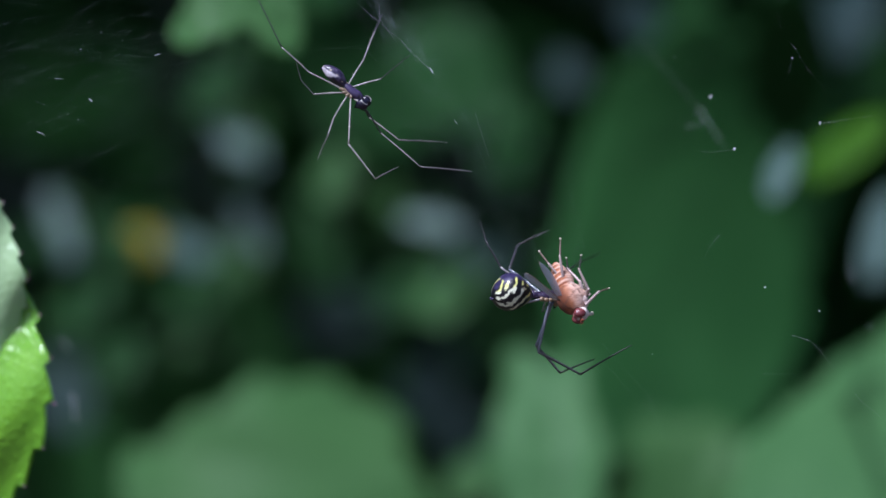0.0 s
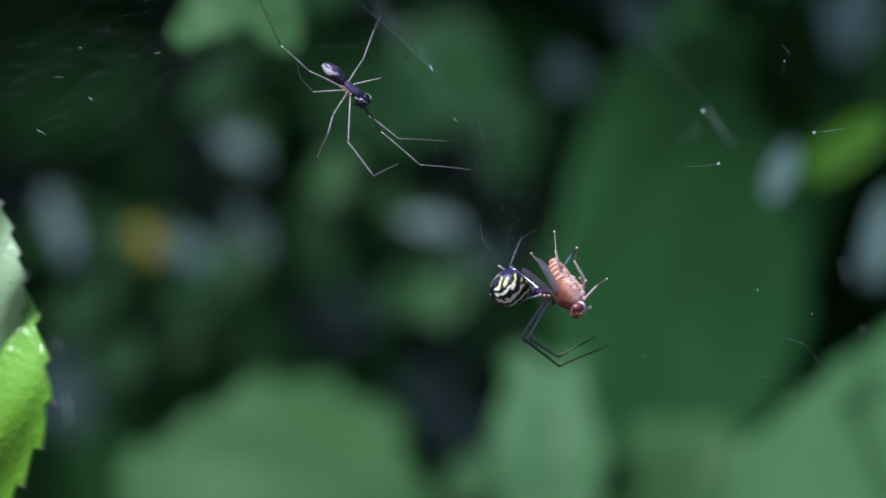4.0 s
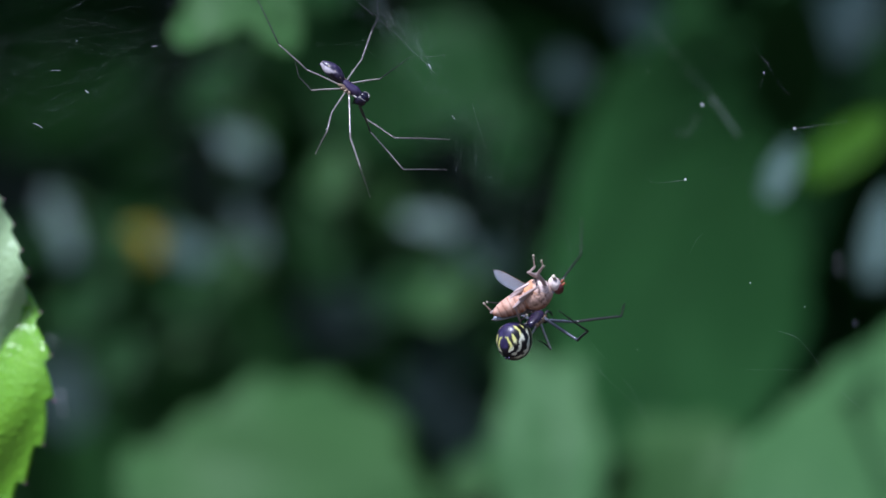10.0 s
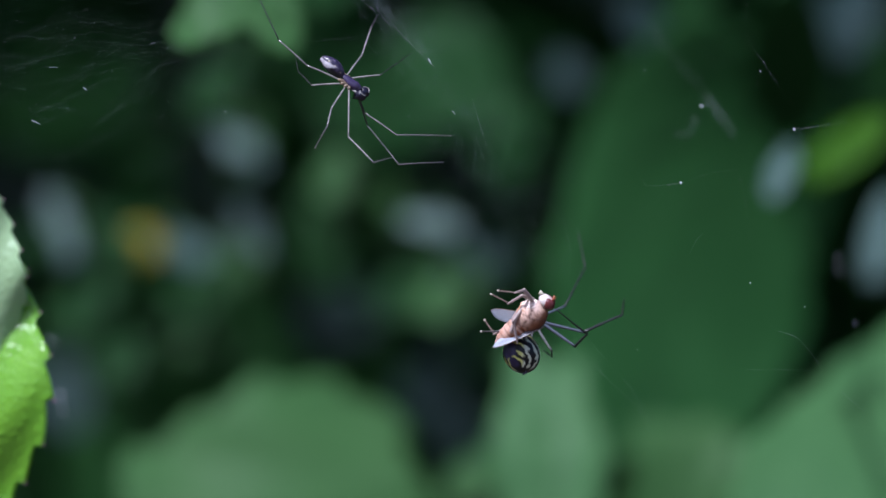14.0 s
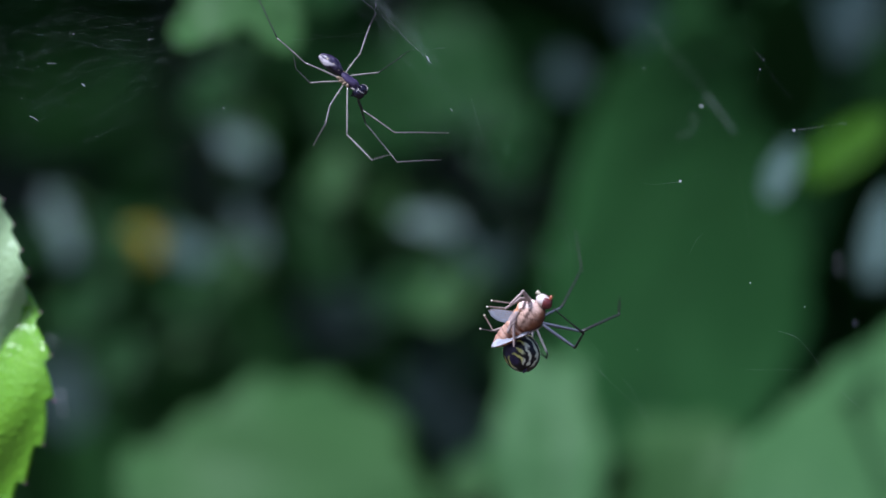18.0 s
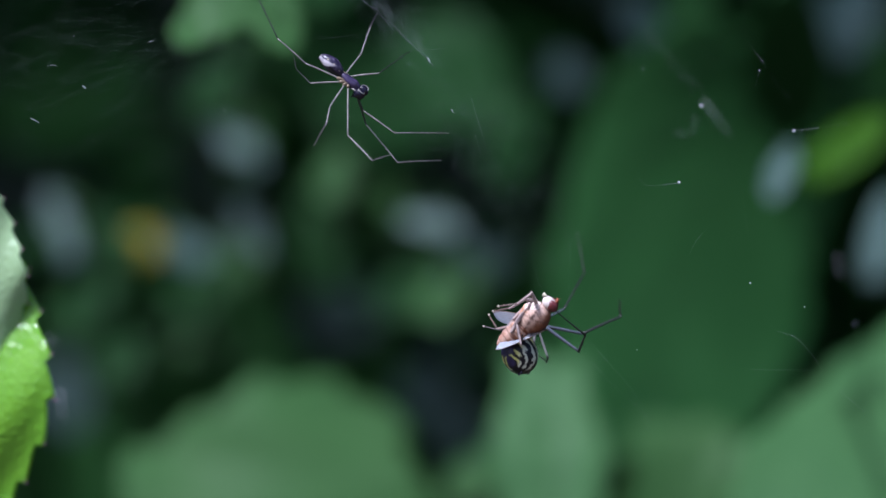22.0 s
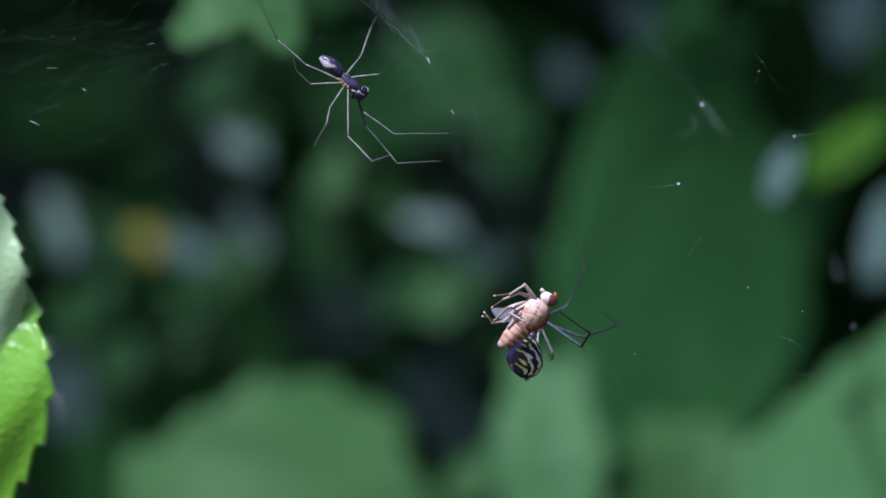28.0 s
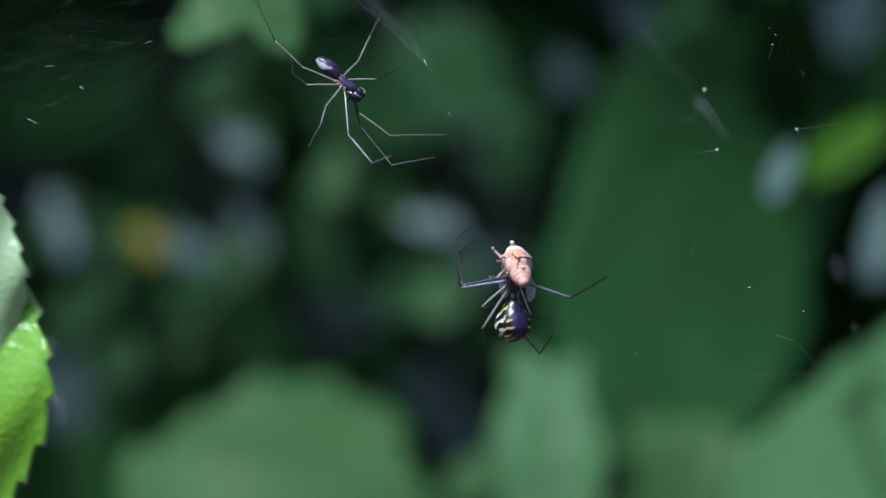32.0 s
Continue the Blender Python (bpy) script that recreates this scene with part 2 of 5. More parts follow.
# ---- leaves ----
def blade_bm(length, width, shape="oval", teeth=26, tooth=0.03, cup=0.1, wave=0.04, seed=0, rings=12, seg=120, curl=0.0):
    """A leaf blade of some thickness in its own plane: base at x 0, tip at x length, face up z."""
    rnd = random.Random(seed)
    ph = [rnd.uniform(0, 6.28) for _ in range(6)]
    bm = bmesh.new()

    def edge(a):
        c, s = math.cos(a), math.sin(a)
        if shape == "lobed":
            r = 0.78 + 0.22 * math.cos(5 * a) + 0.05 * math.cos(10 * a + 1)
        elif shape == "broad":
            r = 0.97 / (abs(c) ** 3 + abs(s) ** 3) ** (1 / 3) + 0.04 * math.sin(3 * a + ph[0])
        elif shape == "round":
            r = 0.95 + 0.06 * math.cos(a) - 0.16 * math.exp(-((abs(a) - math.pi) / 0.35) ** 2) + 0.03 * math.sin(3 * a + ph[0])
        else:
            r = 1.0 + 0.12 * max(0, c) ** 6
        saw = (a / (2 * math.pi) * teeth) % 1.0
        saw = saw if s > 0 else 1 - saw
        r *= 1 + tooth * (1.3 * saw - 0.6) + 0.02 * math.sin(7 * a + ph[1])
        return r * c, r * s

    def height(x, y):
        return (curl * length * ((x + 1) / 2) ** 2 + cup * (y * y - 0.5 * x * x) * width * 0.5 - 0.5 * cup * math.exp(-(y / 0.05) ** 2) * width * 0.3
                + wave * width * 0.5 * (math.sin(5 * x + ph[2]) * abs(y) + 0.6 * math.sin(9 * abs(y) - 6 * x + ph[3]) * abs(y)))

    thick = 0.00022
    loops = {}
    for side in (1, -1):
        loops[side] = []
        for k in range(1, rings + 1):
            q = (k / rings) ** 0.8
            ring = []
            for i in range(seg):
                ex, ey = edge(2 * math.pi * i / seg - math.pi)
                x, y = ex * q, ey * q
                ring.append(bm.verts.new(((x + 1) * length / 2, y * width / 2, height(x, y) + side * thick / 2)))
            loops[side].append(ring)
        mid = bm.verts.new((length / 2, 0, height(0, 0) + side * thick / 2))
        for i in range(seg):
            bm.faces.new((mid, loops[side][0][i], loops[side][0][(i + 1) % seg]))
        for a, b in zip(loops[side], loops[side][1:]):
            for i in range(seg):
                bm.faces.new((a[i], b[i], b[(i + 1) % seg], a[(i + 1) % seg]))
    a, b = loops[1][-1], loops[-1][-1]
    for i in range(seg):
        bm.faces.new((a[i], b[i], b[(i + 1) % seg], a[(i + 1) % seg]))
    return bm, height, edge


def leaf(gx, gy, d, length, width, angle, normal, mat, label, shape="oval", teeth=26, tooth=0.03, cup=0.1, wave=0.04, seed=0,
         group="leaves of the hedge", stalk=True, category="leaf", name="leaf", curl=0.0):
    """A leaf whose middle lies at the grid point, d metres behind the focal plane; length and width in grid steps there,
    angle: where its tip points, in degrees anticlockwise from the right; normal: which way its face looks."""
    k = U * (D + d) / D
    n = view(*normal)
    tip = view(math.cos(radians(angle)), math.sin(radians(angle)), 0)
    side = view(-math.sin(radians(angle)), math.cos(radians(angle)), 0)
    length = length * k / max(0.5, math.sqrt(1 - tip.dot(n) ** 2))
    width = width * k / max(0.5, math.sqrt(1 - side.dot(n) ** 2))
    m = basis(at(gx, gy, d), tip - n * tip.dot(n), n)
    m.translation = m @ Vector((-length / 2, 0, -curl * length * 0.25))
    root = new(name)
    root.matrix_world = m
    tagged(root, label, category, group)
    bm, height, edge = blade_bm(length, width, shape, teeth, tooth, cup, wave, seed, curl=curl)
    part("blade", bm, mat, root)
    bm = bmesh.new()
    pts = [(length * s, 0, height(2 * s - 1, 0) + 0.0001) for s in (i / 12 for i in range(12))]
    tube(bm, pts, [0.0007 * (1 - 0.8 * i / 12) for i in range(12)], 6)
    part("midrib", bm, mat, root)
    for side in (1, -1):
        for i in range(5):
            s = 0.14 + 0.15 * i
            reach = width * 0.40 * math.sin(math.pi * (s * 0.8 + 0.18))
            pts = []
            for j in range(7):
                q = j / 6
                x, y = length * s + reach * 0.75 * q, side * reach * q
                pts.append((x, y, height(2 * x / length - 1, 2 * y / width) + 0.0001))
            bm = bmesh.new()
            tube(bm, pts, [0.0004 * (1 - 0.8 * j / 6) for j in range(7)], 5)
            part("side_vein", bm, mat, root)
    if stalk:
        bm = bmesh.new()
        back = m.inverted()
        foot = m @ Vector((0.002, 0, 0))
        way = (foot - Vector((0, -D, H))).normalized()
        reach = max(0.02, 0.58 - foot.y)
        pts = [foot, foot + way * reach * 0.12 + Vector((0, 0, -0.001)), foot + way * reach * 0.5 + Vector((0, 0, -0.002)), foot + way * reach]
        tube(bm, [back @ q for q in pts], [0.0005, 0.0006, 0.0008, 0.0012], 6)
        part("stalk", bm, LEAF_VEIN, root)
    return root


LEAVES = [
    leaf(1238, 385, 0.24, 660, 500, 255, (0.0, -0.80, 1.0), LEAF_BROAD, "broad mid-green leaf hanging down, its tip bent up to the light", "round", 9, 0.08, seed=1, curl=0.85, wave=0.03, cup=0.03),
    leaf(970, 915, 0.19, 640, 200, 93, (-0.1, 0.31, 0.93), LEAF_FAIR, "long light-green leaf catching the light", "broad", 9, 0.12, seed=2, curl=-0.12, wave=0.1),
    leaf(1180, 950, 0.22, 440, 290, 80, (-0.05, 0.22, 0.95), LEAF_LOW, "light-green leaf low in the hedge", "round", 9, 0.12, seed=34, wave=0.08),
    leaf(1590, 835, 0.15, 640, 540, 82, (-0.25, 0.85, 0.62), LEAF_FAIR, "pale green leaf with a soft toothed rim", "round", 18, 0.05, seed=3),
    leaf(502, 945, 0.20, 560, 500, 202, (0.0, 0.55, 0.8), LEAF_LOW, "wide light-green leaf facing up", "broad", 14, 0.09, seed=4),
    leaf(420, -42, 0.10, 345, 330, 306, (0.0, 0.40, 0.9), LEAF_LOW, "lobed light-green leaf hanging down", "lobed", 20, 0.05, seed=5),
    leaf(590, -60, 0.2, 150, 110, 250, (0.0, 0.20, 0.9), LEAF_MID, "mid-green leaf hanging down", "oval", 14, 0.08, seed=31),
    leaf(795, 120, 0.30, 240, 190, 290, (0.0, 0.35, 0.97), LEAF_MID, "mid-green leaf behind the web", "round", 10, 0.12, seed=6),
    leaf(735, 200, 0.34, 160, 110, 230, (0.1, 0.3, 0.97), LEAF_MID, "mid-green leaf behind the web", "oval", 10, 0.12, seed=32),
    leaf(885, 225, 0.30, 190, 120, 285, (0.1, 0.3, 0.97), LEAF_MID, "small mid-green leaf behind the web", "oval", 12, 0.1, seed=37),
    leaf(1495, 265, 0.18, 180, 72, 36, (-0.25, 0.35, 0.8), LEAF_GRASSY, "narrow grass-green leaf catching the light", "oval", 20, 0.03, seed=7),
    leaf(1384, 305, 0.15, 98, 44, 255, (-0.2, 0.42, 0.8), LEAF_PALE, "small leaf coloured pale for a sky glint", "oval", 16, 0.04, seed=8),
    leaf(1562, 425, 0.22, 160, 52, 84, (-0.2, 0.5, 0.85), LEAF_PALE, "leaf coloured pale for a sky glint", "oval", 16, 0.04, seed=9),
    leaf(108, 402, 0.26, 125, 38, 102, (0.3, 0.5, 0.8), LEAF_SILVER, "narrow leaf coloured pale for a sky glint", "oval", 16, 0.04, seed=10),
    leaf(424, 260, 0.28, 62, 44, 20, (0, 0.9, 0.7), LEAF_SILVER, "small leaf coloured pale for a sky glint", "oval", 16, 0.04, seed=11),
    leaf(442, 408, 0.29, 76, 38, 110, (0, 0.6, 0.8), LEAF_SILVER, "small leaf in the shade, coloured grey for a faint sky glint", "oval", 16, 0.04, seed=12),
    leaf(335, 448, 0.29, 80, 50, 150, (0, 0.5, 0.8), LEAF_PALE, "small leaf in the shade, coloured grey for a faint sky glint", "oval", 16, 0.04, seed=13),
    leaf(768, 398, 0.24, 104, 38, 155, (0, 0.9, 0.7), LEAF_SILVER, "small leaf coloured pale for a sky glint", "oval", 16, 0.04, seed=14),
    leaf(845, 470, 0.28, 110, 60, 20, (0, 0.4, 0.9), LEAF_GREY, "small leaf in the shade, coloured grey for a faint sky glint", "oval", 16, 0.04, seed=15),
    leaf(1003, 135, 0.30, 70, 60, 100, (0, 0.6, 0.9), LEAF_GREY, "small leaf in the shade, coloured grey for a faint sky glint", "oval", 16, 0.04, seed=16),
    leaf(1500, 35, 0.26, 150, 110, 60, (0, 0.3, 0.9), LEAF_GREY, "broad leaf in the shade, coloured grey for a faint sky glint", "oval", 16, 0.04, seed=17),
    leaf(1450, 150, 0.30, 110, 70, 20, (0, -0.4, 0.95), LEAF_GREY, "small leaf in the shade, coloured grey for a faint sky glint", "oval", 16, 0.04, seed=38),
    leaf(1555, 140, 0.22, 160, 70, 80, (0, -0.1, 0.95), LEAF_SHADED, "narrow mid-green leaf in the shade", "oval", 16, 0.04, seed=46),
    # added dark leaf that stands in for shade on the broad leaf's top
    leaf(1395, 120, 0.20, 250, 150, 95, (0.1, -0.7, 0.9), LEAF_SHADED, "dark-green leaf in the shade", "oval", 12, 0.08, seed=53),
    # dark leaf added where only a shaded gap lies between the leaves
    leaf(1085, 855, 0.21, 95, 60, 70, (0, -0.5, 0.9), LEAF_SHADED, "small dark leaf standing in for a shaded gap", "oval", 12, 0.08, seed=54),
    leaf(1140, 45, 0.24, 110, 70, 130, (0, 0.0, 0.95), LEAF_GREY, "small leaf in the shade, coloured grey for a faint sky glint", "oval", 16, 0.04, seed=18),
    leaf(1215, 30, 0.26, 120, 90, 80, (0, -0.1, 0.95), LEAF_MID, "mid-green leaf high in the hedge", "oval", 16, 0.04, seed=47),
    leaf(250, 433, 0.30, 66, 58, 200, (0, 0.6, 0.8), LEAF_YELLOW, "small yellowed leaf deep in the hedge", "oval", 12, 0.05, seed=19),
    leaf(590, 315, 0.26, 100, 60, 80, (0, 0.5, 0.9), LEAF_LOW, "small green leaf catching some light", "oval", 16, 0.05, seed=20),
    leaf(720, 525, 0.28, 120, 80, 30, (0, 0.5, 0.9), LEAF_MID, "small mid-green leaf in the shade", "oval", 16, 0.05, seed=21),
    leaf(215, 640, 0.26, 90, 60, 70, (0, 0.6, 0.9), LEAF_MID, "small mid-green leaf in the shade", "oval", 16, 0.05, seed=22),
    leaf(350, 520, 0.30, 120, 80, 60, (0, 0.4, 0.95), LEAF_MID, "mid-green leaf in the shade", "oval", 16, 0.05, seed=24),
    leaf(150, 545, 0.26, 110, 80, 60, (0, 0.4, 0.95), LEAF_MID, "small mid-green leaf in the shade", "oval", 16, 0.05, seed=28),
    leaf(120, 170, 0.45, 300, 170, 20, (0, -0.2, 0.95), LEAF_SHADED, "dark-green leaf in the shade", "oval", 12, 0.1, seed=25),
    leaf(250, 290, 0.42, 160, 90, 60, (0, -0.25, 0.95), LEAF_SHADED, "dark-green leaf in the shade", "oval", 12, 0.1, seed=23),
    leaf(560, 440, 0.32, 150, 100, 100, (0, 0.3, 0.95), LEAF_SHADED, "dark-green leaf in the shade", "oval", 16, 0.05, seed=26),
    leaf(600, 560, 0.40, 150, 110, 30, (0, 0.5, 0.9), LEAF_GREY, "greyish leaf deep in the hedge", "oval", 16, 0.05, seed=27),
    leaf(795, 515, 0.27, 130, 84, 60, (0, 0.5, 0.85), LEAF_LOW, "small green leaf catching some light", "oval", 14, 0.06, seed=55),
    leaf(830, 855, 0.25, 110, 70, 60, (0, 0.5, 0.8), LEAF_LOW, "mid-green leaf low in the hedge", "oval", 16, 0.05, seed=29),
    leaf(735, 700, 0.34, 90, 50, 100, (0, 0.5, 0.8), LEAF_GREY, "small leaf in the shade, coloured grey for a faint sky glint", "oval", 12, 0.08, seed=43),
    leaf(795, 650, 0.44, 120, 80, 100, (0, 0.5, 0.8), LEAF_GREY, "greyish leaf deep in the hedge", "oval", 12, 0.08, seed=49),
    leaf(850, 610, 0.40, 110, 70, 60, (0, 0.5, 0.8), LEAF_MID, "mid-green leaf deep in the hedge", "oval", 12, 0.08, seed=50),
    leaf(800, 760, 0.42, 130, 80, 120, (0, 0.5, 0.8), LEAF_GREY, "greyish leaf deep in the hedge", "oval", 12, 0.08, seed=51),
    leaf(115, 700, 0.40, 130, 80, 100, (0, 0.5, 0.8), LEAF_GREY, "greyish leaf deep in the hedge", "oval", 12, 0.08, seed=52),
    leaf(375, 160, 0.26, 120, 70, 60, (0, 0.3, 0.95), LEAF_MID, "mid-green leaf in the shade", "oval", 16, 0.05, seed=33),
    leaf(660, 180, 0.36, 200, 150, 60, (0, 0.2, 0.95), LEAF_SHADED, "dark-green leaf in the shade", "oval", 16, 0.05, seed=35),
    leaf(1500, 705, 0.13, 40, 22, 60, (0, 0.5, 0.9), LEAF_FAIR, "small pale green leaf", "oval", 12, 0.06, seed=48),
]
# small leaves deeper in the hedge; between them the shade stays open
GAPS = ((130, 170, 150), (310, 250, 75), (420, 610, 60), (640, 610, 55), (800, 680, 70), (930, 60, 70), (940, 400, 70), (640, 400, 60), (110, 780, 90), (200, 330, 60))
deep = random.Random(21)
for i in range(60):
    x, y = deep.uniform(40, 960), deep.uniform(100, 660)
    # the lighter green stands for flecks of light, the darkest for shade
    mat, label = deep.choice(((LEAF_SHADED, "small dark-green leaf deep in the hedge"), (LEAF_MID, "small mid-green leaf deep in the hedge"),
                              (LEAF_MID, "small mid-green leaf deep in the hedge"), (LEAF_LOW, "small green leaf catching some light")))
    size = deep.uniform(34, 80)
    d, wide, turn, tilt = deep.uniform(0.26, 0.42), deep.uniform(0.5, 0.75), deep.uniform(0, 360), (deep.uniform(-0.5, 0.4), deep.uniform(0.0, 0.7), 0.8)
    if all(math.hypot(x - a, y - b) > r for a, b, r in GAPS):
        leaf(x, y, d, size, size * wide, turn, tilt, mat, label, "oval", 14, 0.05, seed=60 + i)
# smaller pale leaves that break up the coloured-in sky glints
for i, (x, y) in enumerate(((398, 240), (455, 285), (95, 350), (125, 455), (430, 380), (465, 440), (735, 388), (812, 428), (305, 420), (795, 480))):
    size = deep.uniform(22, 40)
    leaf(x, y, deep.uniform(0.24, 0.30), size, size * deep.uniform(0.5, 0.8), deep.uniform(0, 180), (deep.uniform(-0.4, 0.4), 0.5, 0.8),
         LEAF_PALE, "small leaf coloured pale for a sky glint", "oval", 12, 0.05, seed=120 + i)
# two toothed leaflets nearest to the web, their teeth tipped brown
near_leaf = new("toothed_leaf")
tagged(near_leaf, "bright green leaf of two glossy toothed leaflets", "leaf")


def leaflet(gx, gy, d, length, width, angle, normal, mat, teeth, tooth, seed, cup):
    k = U * (D + d) / D
    length, width = length * k, width * k
    m = basis(at(gx, gy, d), view(math.cos(radians(angle)), math.sin(radians(angle)), 0), view(*normal))
    m.translation = m @ Vector((-length / 2, 0, 0))
    bm, height, edge = blade_bm(length, width, "oval", teeth, tooth, cup, 0.08, seed, 22, teeth * 10)
    bmesh.ops.transform(bm, matrix=m, verts=bm.verts)
    blade = part("leaflet", bm, mat, near_leaf)
    for i in range(teeth):
        a = 2 * math.pi * (i + (0.97 if i >= teeth / 2 else 0.03)) / teeth - math.pi
        x, y = edge(a)
        p = Vector(((x + 1) * length / 2, y * width / 2, height(x, y)))
        out = Vector((x, y, 0)).normalized()
        bm = bmesh.new()
        tube(bm, [m @ (p - out * 3 * k), m @ (p + out * k), m @ (p + out * 5 * k)], [2.6 * k, 2.6 * k, 0.8 * k], 6)
        part("tooth_tip", bm, TOOTH_TIP, blade)
    bm = bmesh.new()
    tube(bm, [m @ Vector((length * s, 0, height(2 * s - 1, 0) + 0.0001)) for s in (i / 12 for i in range(12))], [0.0006 * (1 - 0.8 * i / 12) for i in range(12)], 6)
    part("midrib", bm, LEAF_VEIN, blade)


bm = bmesh.new()
tube(bm, [at(-118, 980, 0.02), at(-130, 1080, 0.03), at(-200, 1300, 0.12), at(-300, 1500, 0.3), (-0.12, 0.62, 0.45)], [0.0009, 0.001, 0.0012, 0.0016, 0.002], 8)
part("stalk", bm, LEAF_VEIN, near_leaf)
leaflet(-120, 500, 0.0186, 420, 322, 93, (0.12, 0.60, 0.82), LEAF_SHEEN, 28, 0.045, 41, 0.04)
leaflet(-120, 692, 0.0193, 596, 400, 85, (0.2, 0.55, 0.8), LEAF_BRIGHT, 24, 0.055, 42, 0.25)


def hedge_stuff():
    """The leaves of the hedge that cannot be told apart, beside, deep behind, and above, added out of view to shade
    those below.
    """
    rnd = random.Random(5)
    bm = bmesh.new()
    for i in range(9000):
        x = rnd.gauss(0, 0.9) if i % 2 else rnd.uniform(-3.0, 3.0)
        if abs(x) > 3.0:
            continue
        if i % 5 == 0:
            y, z = rnd.uniform(0.55, 2.0), rnd.uniform(1.84, 2.0)
        else:
            y, z = rnd.uniform(0.42, 0.80), rnd.uniform(0.02, 1.95)
        half = 0.11 * (y + D)
        if abs(x) < half + 0.04 and abs(z - H) < half * 0.58 + 0.04 and y < (0.52 if x > 0.01 else 0.45):
            continue
        size = rnd.uniform(0.02, 0.05)
        m = basis(Vector((x, y, z)), Vector((rnd.uniform(-1, 1), rnd.uniform(-0.8, 0.2), rnd.uniform(-1, 0.4))),
                  Vector((rnd.uniform(-0.6, 0.6), -1.0, rnd.uniform(0.1, 1.6)))) @ Matrix.Scale(size, 4)
        rim = []
        for k in range(9):
            a = 2 * math.pi * k / 9
            r = 1.0 + rnd.uniform(-0.08, 0.08)
            rim.append(bm.verts.new(m @ Vector((math.cos(a) * r, 0.6 * math.sin(a) * r, 0.1 * math.cos(2 * a)))))
        mid = bm.verts.new(m @ Vector((0, 0, -0.08)))
        for k in range(9):
            bm.faces.new((mid, rim[k], rim[(k + 1) % 9]))
    ob = part("hedge_foliage", bm, LEAF_SHADED, None)
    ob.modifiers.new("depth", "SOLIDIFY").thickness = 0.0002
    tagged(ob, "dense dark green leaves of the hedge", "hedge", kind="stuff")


hedge_stuff()

# ---- spiders ----
YELLOW, WHITE = (0.74, 0.72, 0.20), (0.80, 0.81, 0.60)
PURPLE, BLACK = (0.022, 0.016, 0.055), (0.004, 0.003, 0.006)


def female_profile(s):
    w = 32.5 * U * (math.sin(math.pi * s ** 1.35) ** 0.62 if 0 < s < 1 else 0.02)
    return max(w, 0.5 * U), max(w * 1.05, 0.5 * U), (6 * math.sin(math.pi * s)) * U


def female_rule(x, y, z):
    """Purple-black back edged by yellow spots, white flanks with black slanting stripes, yellow arcs at the rear."""
    s = -x / (84 * U)
    w, h, rise = female_profile(min(1, max(0, s)))
    a = math.degrees(math.atan2(z - rise, abs(y) + 1e-9))        # 90: back, 0: side, -90: belly
    wob = 9 * noise.noise((x * 3000, abs(y) * 3000, z * 3000)) + 4 * noise.noise((x * 8000, abs(y) * 8000, z * 8000))
    a += wob
    s += 0.02 * noise.noise((x * 2500 + 7, abs(y) * 2500, z * 2500))
    col = blend(PURPLE, (0.045, 0.036, 0.10), smooth(-0.3, 0.5, noise.noise((x * 2500, y * 2500, 3))))
    # black rim of the back, then yellow bars that slant and widen towards the flank, longer arcs behind
    col = blend(col, BLACK, smooth(64, 54, a) * smooth(0.05, 0.2, s))
    for c, half, low, high in ((0.14, 0.020, 42, 57), (0.30, 0.027, 42, 60), (0.46, 0.029, 38, 61), (0.63, 0.034, 24, 66), (0.80, 0.036, 18, 58), (0.91, 0.020, 30, 74)):
        half *= 1.2 - 0.5 * smooth(low, high, a) + 0.8 * noise.noise((x * 4000, abs(y) * 4000, 4))
        bar = smooth(half + 0.012, half - 0.012, abs(s - c + 0.0022 * (a - 45))) * smooth(low - 5, low + 4, a) * smooth(high + 6, high - 4, a)
        col = blend(col, blend(YELLOW, WHITE, smooth(50, 20, a) * 0.7), bar)
    # flanks: cream broken up by jagged black bands that run back and join
    if a < 32:
        band = math.sin(radians(a * 8 + s * 1400) + 1.5 * noise.noise((x * 2200, abs(y) * 2200, z * 2200 + 5)))
        width = 0.28 + 0.9 * noise.noise((x * 3000, abs(y) * 3000, 9)) + 0.5 * noise.noise((x * 7000, abs(y) * 7000, z * 7000))
        stripe = smooth(width - 0.2, width + 0.2, band)
        flank = blend(BLACK, blend(YELLOW, WHITE, smooth(0.25, 0.5, s)), stripe)
        col = blend(col, flank, smooth(32, 26, a) * smooth(0.12, 0.24, s))
    if a < -46:
        col = blend(col, (0.06, 0.045, 0.04), smooth(-46, -60, a))
    if s > 0.95:
        col = blend(col, BLACK, smooth(0.95, 0.985, s))
    return col


def male_profile(s):
    w = 12.4 * U * (math.sin(math.pi * (0.13 + 0.81 * s)) ** 0.75 if 0 < s < 1 else 0.02)
    return max(w, 0.4 * U), max(w * 1.1, 0.4 * U), 2 * U * math.sin(math.pi * s)


